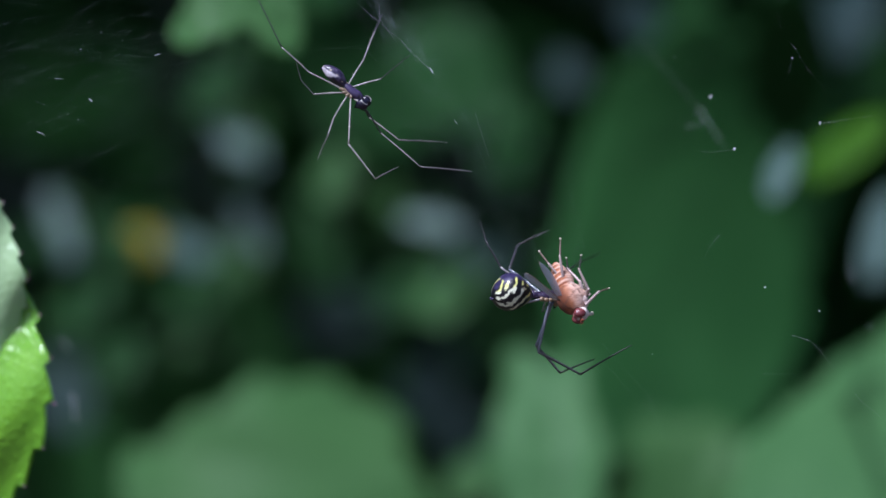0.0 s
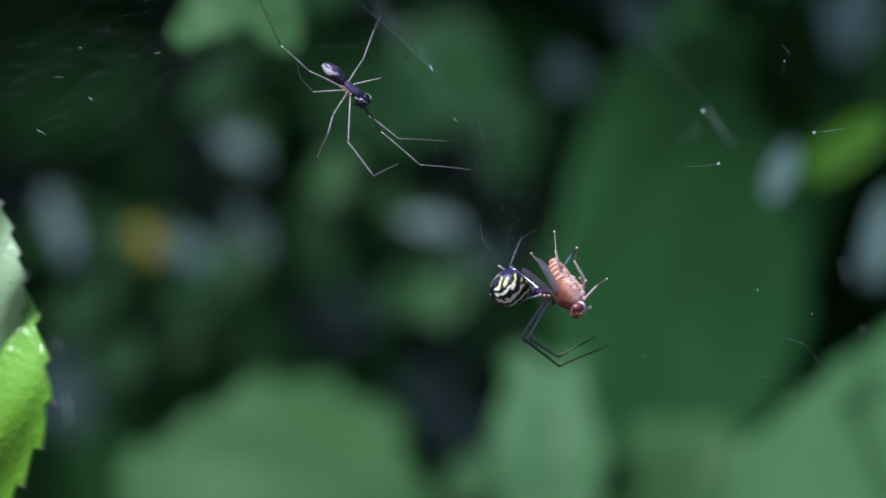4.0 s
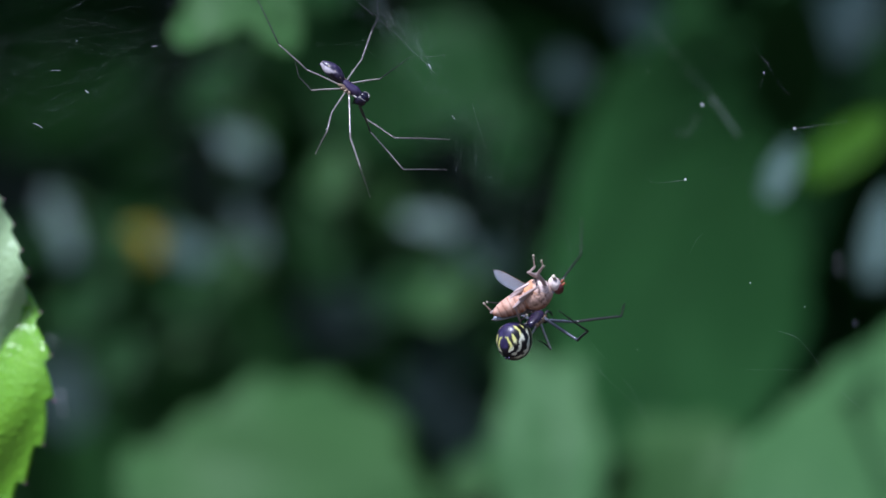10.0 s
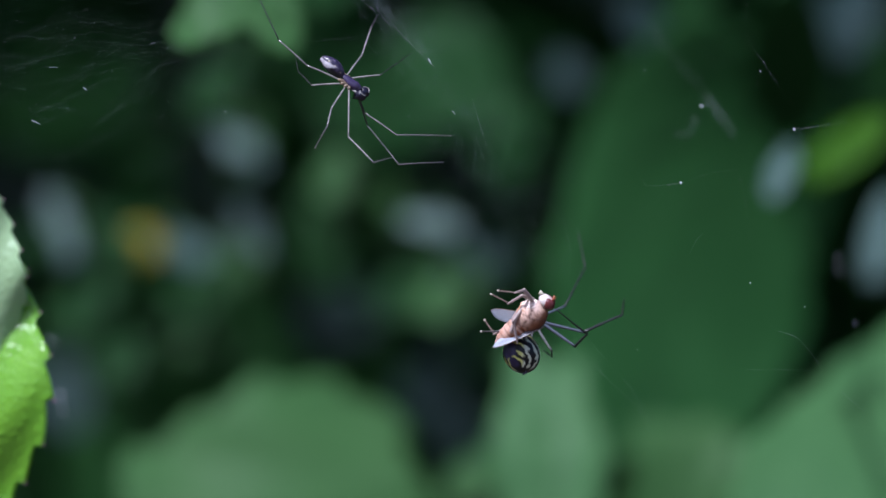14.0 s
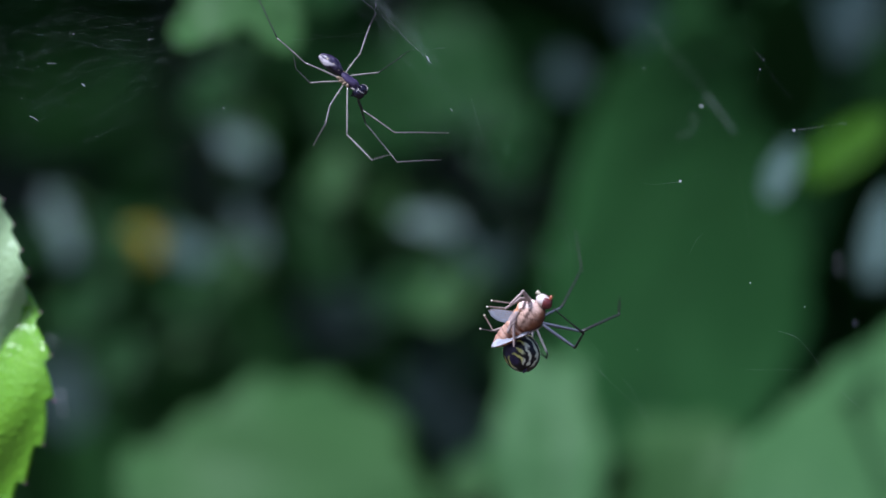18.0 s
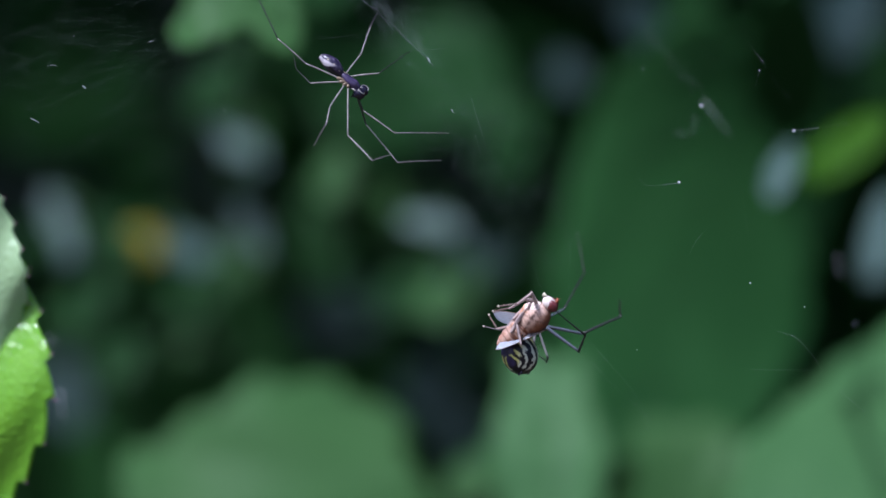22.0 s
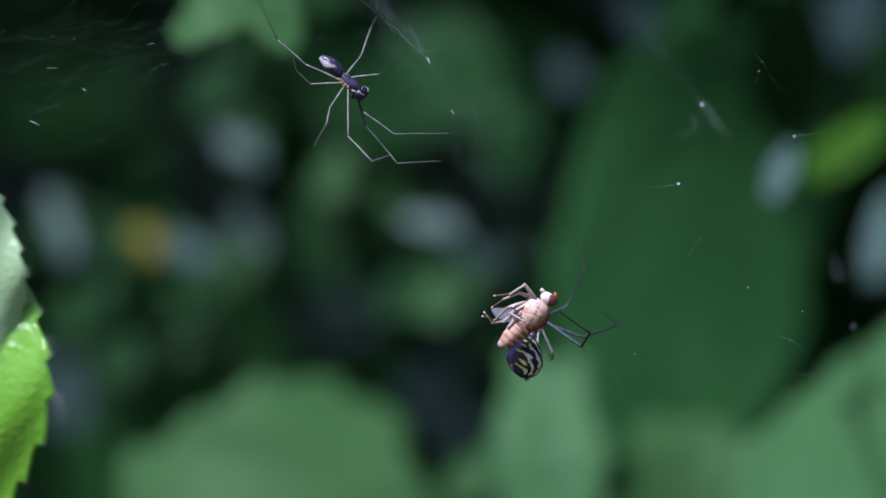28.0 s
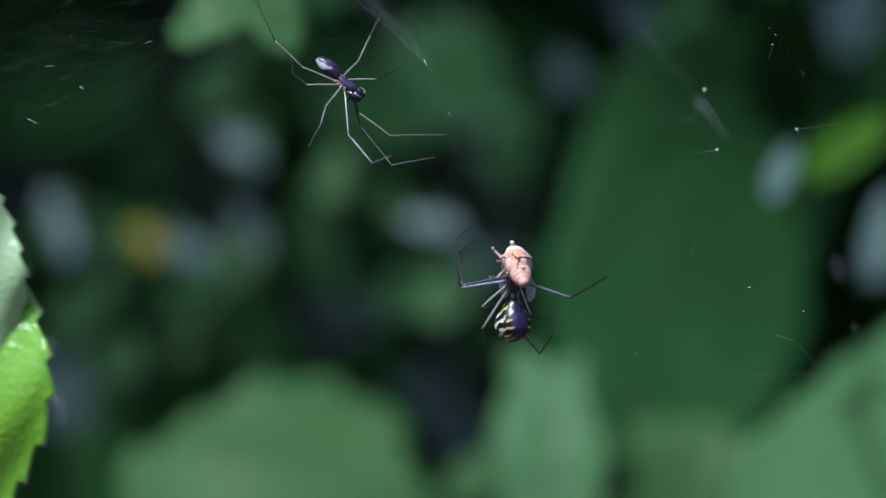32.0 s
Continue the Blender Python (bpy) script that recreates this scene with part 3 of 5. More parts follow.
def male_rule(x, y, z):
    s = -x / (50 * U)
    w, h, rise = male_profile(min(1, max(0, s)))
    a = math.degrees(math.atan2(z - rise, abs(y) + 1e-9)) + 8 * noise.noise((x * 5000, abs(y) * 5000, z * 5000))
    col = blend((0.022, 0.016, 0.045), (0.085, 0.068, 0.12), smooth(-0.2, 0.6, noise.noise((x * 3500, y * 3500, 1))))
    col = blend(col, (0.006, 0.005, 0.008), smooth(20, 5, a) * smooth(0.5, 0.35, s))
    silver = smooth(34, 18, a + 50 * (s - 0.7)) * smooth(-55, -35, a) * smooth(0.40, 0.52, s + 0.004 * a) * smooth(0.99, 0.93, s)
    col = blend(col, (0.66, 0.61, 0.64), silver * min(1.0, 0.85 + 0.4 * noise.noise((x * 6000, y * 6000, z * 6000))))
    spot = 0.7 * smooth(0.7, 0.9, math.sin(s * 22)) * smooth(9, 4, abs(a - 44))
    col = blend(col, (0.62, 0.52, 0.36), spot)
    return col


def leg_segment(name, length, r0, r1, mat, parent, spines, seed, tip=None):
    """A leg segment along x with swollen joints and fine bristles."""
    rnd = random.Random(seed)
    bm = bmesh.new()
    n = 9
    pts = [(length * i / n, 0, 0.6 * U * math.sin(math.pi * i / n)) for i in range(n + 1)]
    rad = [(r0 + (r1 - r0) * i / n) * (1 + 0.12 * math.sin(math.pi * i / n)) * (1.22 if i in (0, n) else 1.0) * U for i in range(n + 1)]
    tube(bm, pts, rad, 8)
    for _ in range(spines):
        s = rnd.uniform(0.08, 0.95)
        a = rnd.uniform(0, 2 * math.pi)
        r = (r0 + (r1 - r0) * s) * U
        p = Vector((length * s, math.cos(a) * r * 0.8, math.sin(a) * r * 0.8))
        out = Vector((0.8, math.cos(a), math.sin(a))).normalized()
        tube(bm, [p, p + out * rnd.uniform(3, 6) * U], [0.30 * U, 0.08 * U], 3)
    return part(name, bm, mat, parent)


def spider_body(name, female):
    root = new(name)
    k = U
    prof, length = (female_profile, 84 * U) if female else (male_profile, 50 * U)
    bm = bmesh.new()
    body_mesh(bm, length, prof, 110 if female else 60, 110 if female else 60)
    if not female:
        bmesh.ops.translate(bm, verts=bm.verts, vec=(3 * k, 0, 0))
    ab = part("abdomen", bm, SKIN, root, "purple-black abdomen with yellow spots and white striped flanks" if female else "slim purple-grey abdomen with a silvery side")
    colour_skin(ab, female_rule if female else male_rule)
    f = 1.0 if female else 0.95
    bm = bmesh.new()
    for sx, sy, sz in ((-1, 3, -1), (-1, -3, -1), (1, 2, -3), (1, -2, -3)):
        end = prof(0.93)
        p = Vector((-length * (0.95 if female else 0.84) + sx * k, sy * k * f, end[2] - end[1] * 0.5))
        tube(bm, [p, p + Vector((-5 * k * f, sy * 0.2 * k, -3 * k * f))], [2.4 * k * f, 1.2 * k * f] if female else [1.4 * k, 0.7 * k], 7)
    part("spinnerets", bm, CARAPACE, root)
    # carapace: broad behind, narrow raised head in front
    bm = bmesh.new()
    top = lambda s: ((15.5 * (math.sin(math.pi * min(0.97, s * 0.86 + 0.09)) ** 0.6) * (1.0 - 0.18 * s)) * k * f, (9.0 - 2 * s + 3.5 * smooth(0.5, 0.2, s)) * k * f * (math.sin(math.pi * min(0.98, s * 0.9 + 0.06)) ** 0.4), 1.5 * k)
    slim = 0.98 if female else 0.72
    body_mesh(bm, 44 * k * f, lambda s: (top(s)[0] * slim, top(s)[1], top(s)[2]), 26, 24)
    bmesh.ops.translate(bm, verts=bm.verts, vec=(45 * k * f, 0, 0))
    cp = part("carapace", bm, VIOLET_CARAPACE if female else CARAPACE, root, "glossy dark carapace")
    bm = bmesh.new()
    for sy in (-1, 1):
        for ex, ey, ez in ((40, 2.2, 8), (37.5, 4.8, 8.2), (41, 5.5, 6), (38, 6.5, 7)):
            ball(bm, (ex * k * f, sy * ey * k * f, ez * k * f), 1.3 * k * f, 1.3 * k * f, 1.3 * k * f, 8, 6)
    part("eyes", bm, PALP, cp)
    bm = bmesh.new()
    ball(bm, (22 * k * f, 0, -4 * k * f), 17 * k * f, 11 * k * f, 5 * k * f)
    part("sternum", bm, CARAPACE, root)
    for sy in (-1, 1):
        bm = bmesh.new()
        tube(bm, [(41 * k * f, sy * 4 * k * f, -1 * k), (46 * k * f, sy * 4.5 * k * f, -8 * k * f), (46 * k * f, sy * 3.5 * k * f, -17 * k * f)], [4.5 * k * f, 4.6 * k * f, 2.4 * k * f], 10)
        ch = part("chelicera", bm, AMBER if female else PALP, root)
        bm = bmesh.new()
        tube(bm, [(46 * k * f, sy * 3.5 * k * f, -17 * k * f), (45 * k * f, sy * 1.5 * k * f, -21 * k * f), (43 * k * f, 0, -22 * k * f)], [1.4 * k * f, 1.0 * k * f, 0.3 * k * f], 6)
        part("fang", bm, PALP, ch)
    bm = bmesh.new()
    tube(bm, [(5 * k, 0, 1.0 * k), (0, 0, 1.0 * k), (-7 * k, 0, 3 * k)], [7 * k * f, 5.5 * k * f, 9 * k * f] if female else [3.5 * k * f] * 3, 12)
    part("waist", bm, CARAPACE, root)
    # palps: in the male they end in large black bulbs
    for sy in (-1, 1):
        bm = bmesh.new()
        if female:
            tube(bm, [(39 * k, sy * 8 * k, -3 * k), (50 * k, sy * 11 * k, 1 * k), (58 * k, sy * 10 * k, -7 * k), (61 * k, sy * 8 * k, -16 * k)], [2.2 * k, 2.2 * k, 1.9 * k, 0.9 * k], 7)
            part("palp", bm, TIBIA, root)
        else:
            tube(bm, [(33 * k, sy * 7 * k, -3 * k), (40 * k, sy * 11 * k, 1 * k), (45 * k, sy * 9 * k, -2 * k)], [1.8 * k, 1.8 * k, 2.4 * k], 7)
            pp = part("palp", bm, M_TIBIA, root)
            bm = bmesh.new()
            ball(bm, (50 * k, sy * 8.0 * k, 0), 11 * k, 9 * k, 9.5 * k, 16, 12)
            ball(bm, (55 * k, sy * 6 * k, -7 * k), 4 * k, 3.5 * k, 4 * k, 12, 8)
            ball(bm, (48 * k, sy * 12 * k, -6 * k), 4 * k, 3.5 * k, 3.5 * k, 12, 8)
            bulb = part("palp_bulb", bm, PALP, pp, "glossy black bulb")
            # pale arc added in place of the white sparkle on the glossy bulb
            bm = bmesh.new()
            arc = [(50 * k + 6.5 * k * math.cos(q), sy * (8 * k + 6.0 * k * math.sin(q)), 8.2 * k - 0.12 * k * (i - 4) ** 2) for i, q in ((i, -0.6 + 0.5 * i) for i in range(9))]
            tube(bm, arc, [0.5 * k] + [1.1 * k] * 7 + [0.4 * k], 6)
            part("palp_sparkle", bm, M_TIBIA, bulb, "pale arc standing for a sparkle on the bulb")
    return root


def hips(f):
    """Where the eight legs spring: four a side, front to back."""
    back = 0.74 if f < 1 else 1.0                    # the slimmer male's legs stand closer to the waist
    return {(side, i): Vector((x * back * f * U, side * y * f * U, -2.5 * f * U))
            for side in (1, -1) for i, (x, y) in enumerate(((35, 10), (27, 12.5), (19, 12.5), (11, 10)))}


def add_legs(root, f, lengths, mats, widths, seed, special):
    """Coxae on the body and the three long segments of each leg; returns the segments by leg."""
    legs = {}
    for key, hip in hips(f).items():
        bm = bmesh.new()
        inner = Vector((22 * f * U, 0, -3 * f * U))
        tube(bm, [hip.lerp(inner, 0.7), hip, hip + (hip - inner) * (0.3 if f == 1.0 else 0.45)], [3.8 * f * U, (4.6 if f == 1.0 else 3.4) * f * U, (3.2 if f == 1.0 else 2.3) * f * U], 8)
        part("coxa", bm, special.get("coxa", AMBER), root)
        made = []
        for j, nm in enumerate(("femur", "tibia", "metatarsus")):
            thin = 0.72 if f == 1.0 and key in ((1, 0), (-1, 2), (1, 2), (-1, 3), (1, 3)) else 1.0
            if f < 1.0 and key[1] == 2 and j > 0:
                thin = 0.65
            made.append(leg_segment(nm, lengths[key][j] * U, widths[j] * thin, widths[j + 1] * thin, special.get((key, j), special.get((key[1], j), mats[j])), root, (6, 9, 8)[j], seed + 7 * j + 31 * key[1] + key[0]))
        legs[key] = made
    return legs


# ---- the fly ----
def fly_rule(x, y, z):
    x, y, z = x / FLY_SIZE, y / FLY_SIZE, z / FLY_SIZE
    tan, orange, pale = (0.36, 0.14, 0.065), (0.40, 0.135, 0.05), (0.72, 0.50, 0.40)
    n = noise.noise((x * 2500, y * 2500, z * 2500))
    fine = noise.noise((x * 9000, y * 9000, z * 9000))
    if x > -18 * U:                                    # thorax: pinkish tan below, red-brown above, darker seams
        col = blend(pale, tan, smooth(-4 * U, 13 * U, z + 6 * U * n))
        col = blend(col, (0.15, 0.045, 0.02), 0.85 * smooth(9 * U, 19 * U, z))
        col = blend(col, (0.60, 0.48, 0.44), 0.7 * smooth(10 * U, 22 * U, x) * smooth(4 * U, -10 * U, z))
        seam = smooth(1.6 * U, 0.6 * U, abs(x - 6 * U - 0.5 * z + 2 * U * n)) + smooth(1.6 * U, 0.6 * U, abs(z + 5 * U + 0.3 * x + 2 * U * n))
        stripe = smooth(2 * U, 0.8 * U, abs(abs(y) - 6 * U + U * n)) * smooth(4 * U, 12 * U, z)
        col = blend(col, (0.05, 0.02, 0.02), 0.7 * stripe)
        return blend(col, (0.12, 0.055, 0.04), min(0.85, 0.7 * seam + 0.9 * max(0, fine) + 0.6 * max(0, n)))
    band = smooth(0.2, 0.75, math.sin((x / U + 18) * 0.62))
    col = blend(orange, pale, 0.8 * band)
    col = blend(col, (0.14, 0.05, 0.03), 0.7 * smooth(-0.55, -0.9, math.sin((x / U + 18) * 0.62 + 0.5)))
    col = blend(col, blend(pale, tan, 0.3 + 0.5 * n), 0.85 * smooth(4 * U, -8 * U, z))
    line = smooth(0.10, 0.04, abs(((x / U + 18) / 10.1 + 0.08 * n) % 1.0 - 0.5))
    col = blend(col, (0.20, 0.075, 0.045), 0.6 * line)
    return blend(col, (0.22, 0.09, 0.05), min(0.5, 0.5 * max(0, fine) + 0.2 * max(0, n)))


def underside_rule(x, y, z):
    n = noise.noise((x * 3000, y * 3000, z * 3000))
    col = blend((0.88, 0.74, 0.70), (0.66, 0.33, 0.17), smooth(14 * U, -2 * U, x + 8 * U * n))
    seam = smooth(1.5 * U, 0.5 * U, abs(x - 13 * U + 0.4 * z + 3 * U * n)) + smooth(1.5 * U, 0.5 * U, abs(x + 2 * U + 0.5 * z + 3 * U * n))
    return blend(col, (0.20, 0.08, 0.05), min(0.8, 0.6 * seam + 0.5 * max(0, noise.noise((x * 9000, y * 9000, z * 9000)))))


WINGS = {}
FLY_SIZE = 1.1
FLY_LEGS = {}
FLY_HIPS = {(sy, i): Vector((x, sy * 7, z)) * FLY_SIZE * U for sy in (1, -1) for i, (x, z) in enumerate(((22, -17), (9, -22), (-5, -21)))}
FLY_LEN = {(sy, i): v for sy in (1, -1) for i, v in enumerate(((34, 30, 32), (36, 38, 34), (38, 40, 38)))}


def build_fly():
    root = new("fly")
    k = FLY_SIZE * U
    bm = bmesh.new()
    th = lambda s: (25 * k * math.sin(math.pi * (0.08 + 0.84 * s)) ** 0.55, 24 * k * math.sin(math.pi * (0.08 + 0.84 * s)) ** 0.55, 0)
    body_mesh(bm, 50 * k, th, 40, 40)
    bmesh.ops.translate(bm, verts=bm.verts, vec=(27 * k, 0, 0))
    colour_skin(part("thorax", bm, FLY_SKIN, root, "pinkish tan thorax"), fly_rule)
    bm = bmesh.new()
    ab = lambda s: ((17.5 * (1 - s ** 2.2) ** 0.6 + 0.4 * math.sin(s * 34)) * k * (0.8 + 0.2 * smooth(0, 0.2, s)) + 0.3 * k,
                    (17 * (1 - s ** 2.2) ** 0.6 + 0.4 * math.sin(s * 34)) * k * (0.8 + 0.2 * smooth(0, 0.2, s)) + 0.3 * k, -3 * k * s)
    body_mesh(bm, 56 * k, ab, 70, 36)
    bmesh.ops.translate(bm, verts=bm.verts, vec=(-18.5 * k, 0, -1 * k))
    colour_skin(part("abdomen", bm, FLY_SKIN, root, "orange abdomen with pale rings"), fly_rule)
    bm = bmesh.new()
    ball(bm, (36 * k, 0, -2 * k), 10 * k, 13.5 * k, 13.5 * k, 24, 16)
    head = part("head", bm, FLY_SKIN, root, "whitish face, dark red-brown crown")
    colour_skin(head, lambda x, y, z: blend((0.74, 0.66, 0.63), (0.26, 0.10, 0.09), smooth(2 * U, 8 * U, z - 0.25 * (x - 37 * U))))
    for sy in (-1, 1):
        bm = bmesh.new()
        ball(bm, (38 * k, sy * 8.0 * k, 2.5 * k), 8.8 * k, 6.6 * k, 10.2 * k, 24, 18)
        part("eye", bm, FLY_EYE, head, "brick-red compound eye")
        bm = bmesh.new()
        tube(bm, [(45 * k, sy * 3 * k, 3 * k), (49 * k, sy * 3.6 * k, 3 * k), (51 * k, sy * 4 * k, 0)], [1.6 * k, 2.1 * k, 1.3 * k], 8)
        tube(bm, [(50 * k, sy * 4 * k, 3 * k), (55 * k, sy * 6 * k, 5 * k)], [0.25 * k, 0.1 * k], 4)
        part("antenna", bm, FLY_ORANGE, head)
    bm = bmesh.new()
    tube(bm, [(38 * k, 0, -11 * k), (40 * k, 0, -16 * k), (39 * k, 0, -21 * k)], [4.0 * k, 2.6 * k, 3.6 * k], 10)
    part("mouthparts", bm, FLY_PAD, head, "pale yellowish mouthparts")
    rnd = random.Random(8)
    bm = bmesh.new()
    for _ in range(70):
        x, a = rnd.uniform(-20, 24), rnd.uniform(0.3, 2.84)
        r = 19 * math.sin(math.pi * (0.08 + 0.84 * (27 - x) / 50)) ** 0.55 if x < 26 else 8
        p = Vector((x, math.cos(a) * r, math.sin(a) * r)) * k
        out = Vector((-0.9, math.cos(a), math.sin(a))).normalized()
        tube(bm, [p, p + out * rnd.uniform(4, 9) * k], [0.35 * k, 0.08 * k], 3)
    part("bristles", bm, FLY_FOOT, root, "fine black bristles", "stuff")
    # wings
    for sy in (-1, 1):
        bm = bmesh.new()
        n, rows = 16, []
        for i in range(n + 1):
            s = i / n
            half_f = 6 * s ** 0.5 * (1 - s ** 6) ** 0.5 + 0.4
            half_b = 23 * (s ** 0.55) * (1 - s ** 3.5) ** 0.6 + 0.4
            row = []
            for j in range(7):
                q = j / 6
                y = half_f - (half_f + half_b) * q
                z = 1.3 * math.sin(5 * s + 2 * q) * q
                row.append(Vector((-90 * s * k, sy * y * k, z * k)))
            rows.append(row)
        vs = [[bm.verts.new(v) for v in row] for row in rows]
        for a, b in zip(vs, vs[1:]):
            for j in range(6):
                bm.faces.new((a[j], b[j], b[j + 1], a[j + 1]))
        w = part("wing", bm, WING, root, "smoky clear wing")
        WINGS[sy] = w
        w.modifiers.new("depth", "SOLIDIFY").thickness = 0.12 * k
        for j, last in ((0, 16), (1, 16), (2, 15), (3, 14), (4, 12)):
            bm = bmesh.new()
            pts = [rows[i][j] for i in range(0, last + 1, 2)]
            tube(bm, pts, [(0.75 if j == 0 else 0.42) * k * (1 - 0.5 * i / len(pts)) for i in range(len(pts))], 5)
            part("wing_vein", bm, WING_VEIN, w)
    # the plump underside of the thorax
    bm = bmesh.new()
    ball(bm, (5 * k, 0, -8.5 * k), 23 * k, 19.5 * k, 18 * k, 40, 30)
    for v in bm.verts:
        v.co += (v.co - Vector((5 * k, 0, -8.5 * k))) * 0.05 * math.sin(v.co.x / k * 0.42)
    colour_skin(part("underside", bm, FLY_SKIN, root, "pale pinkish underside of the thorax"), underside_rule)
    # legs: thigh, shin and foot, each a piece that moves on the fly
    for key, hip in FLY_HIPS.items():
        made = []
        for j, nm in enumerate(("thigh", "shin", "foot")):
            length = FLY_LEN[key][j] * k
            r = ((3.3, 3.6, 2.6), (2.3, 2.2, 1.7), (1.4, 1.2, 0.9))[j]
            bm = bmesh.new()
            tube(bm, [(0, 0, 0), (length * 0.12, 0, 0), (length * 0.5, 0, 0), (length * 0.9, 0, 0), (length, 0, 0)],
                 [r[0] * 0.7 * k, r[0] * k, r[1] * k, r[2] * k, r[2] * 0.8 * k], 8)
            for _ in range(7):
                x, a = rnd.uniform(0.1, 0.95) * length, rnd.uniform(0, 6.28)
                p = Vector((x, math.cos(a) * r[2] * 0.8 * k, math.sin(a) * r[2] * 0.8 * k))
                tube(bm, [p, p + Vector((2.4, 2.2 * math.cos(a), 2.2 * math.sin(a))) * k], [0.3 * k, 0.08 * k], 3)
            seg = part(nm, bm, FLY_FOOT if j == 2 and key[1] == 1 else (FLY_LEG, FLY_LEG, FLY_TOE)[j], root, "slender jointed foot" if j == 2 else "")
            if j == 2:
                bm = bmesh.new()
                ball(bm, (length, 0, 0), 2.0 * k, 1.8 * k, 1.8 * k, 8, 6)
                part("foot_pad", bm, FLY_PAD, seg, "white foot pad")
            made.append(seg)
        FLY_LEGS[key] = made
    return tagged(root, "tan and orange fly with red eyes, caught by the spider", "fly")


# leg lengths, side and order front to back: femur, tibia, metatarsus with foot
F_LEN = {(-1, 0): (88, 64, 75), (-1, 1): (95, 85, 105), (-1, 2): (56, 40, 50), (-1, 3): (76, 52, 58),
         (1, 0): (112, 132, 100), (1, 1): (86, 62, 64), (1, 2): (58, 42, 50), (1, 3): (82, 52, 60)}
M_LEN = {(1, 0): (92, 93, 94), (1, 1): (80, 72, 100), (1, 2): (56, 48, 45), (1, 3): (62, 66, 50),
         (-1, 0): (95, 80, 75), (-1, 1): (58, 40, 50), (-1, 2): (57, 45, 50), (-1, 3): (68, 66, 128)}
female = tagged(spider_body("female_spider", True), "plump black, yellow and white patterned spider feeding on a fly", "spider")
FEMALE_LEGS = add_legs(female, 1.0, F_LEN, (FEMUR, TIBIA, TARSUS), (2.9, 2.3, 1.7, 0.8), 100, {(3, 0): PALE_FEMUR, (2, 0): PALE_FEMUR})
male = tagged(spider_body("male_spider", False), "slim dark spider with long pale legs hanging in its web", "spider")
# dark front femora and third legs: the shade on them is put into the colour
MALE_LEGS = add_legs(male, 0.98, M_LEN, (M_FEMUR, M_TIBIA, M_TARSUS), (1.5, 1.2, 0.98, 0.62), 300, {"coxa": M_COXA, ((1, 0), 0): TIBIA, ((1, 1), 0): TIBIA, (2, 1): TARSUS, (2, 2): TARSUS, (3, 2): TIBIA})
fly = build_fly()

# ---- silk ----
def strand(bm, a, b, r, sag=0.0, rnd=random, n=6, wig=0.0):
    """A thread from a to b; wig: how far it strays on the way."""
    pts = []
    for i in range(n + 1):
        s = i / n
        p = a.lerp(b, s)
        p.z -= sag * 4 * s * (1 - s)
        if wig and 0 < i < n:
            p += Vector((rnd.gauss(0, wig), 0, rnd.gauss(0, wig)))
        pts.append(p)
    tube(bm, pts, [r] * (n + 1), 3)


def build_sheet_web():
    """The fine sheet and tangle that the spiders hang in."""
    rnd = random.Random(11)
    root = new("sheet_web")
    tagged(root, "fine flat sheet of spider silk", "spider web")
    bm = bmesh.new()
    for i in range(300):                       # the sheet, seen almost edge on
        x0, y0 = rnd.uniform(-120, 430), rnd.gauss(95, 85)
        half, a = rnd.uniform(10, 110), rnd.gauss(0.2, 0.4)
        d = rnd.uniform(-0.003, 0.005)
        strand(bm, at(x0 - half * math.cos(a), y0 + half * math.sin(a), d), at(x0 + half * math.cos(a), y0 - half * math.sin(a), d + rnd.uniform(-0.001, 0.001)),
               rnd.choice((0.6e-6, 0.8e-6, 1.1e-6, 1.8e-6)), rnd.uniform(-5, 6) * U, rnd, 8, 0.5 * U)
    part("sheet_threads", bm, SILK, root, kind="stuff")
    for x0, y0, x1, y1, r in ((54, 211, 70, 219, 16), (146, 153, 151, 158, 22), (148, 155, 153, 158, 16), (262, 77, 274, 74, 10), (85, 118, 102, 118, 8), (130, 66, 133, 66, 14), (395, 196, 400, 198, 16)):
        bm = bmesh.new()
        tube(bm, [at(x0, y0), at((x0 + x1) / 2, (y0 + y1) / 2 - 1), at(x1, y1)], [r * 1e-6, r * 1.5e-6, r * 1e-6], 6)
        part("silk_tuft", bm, DEW, root)
    return root


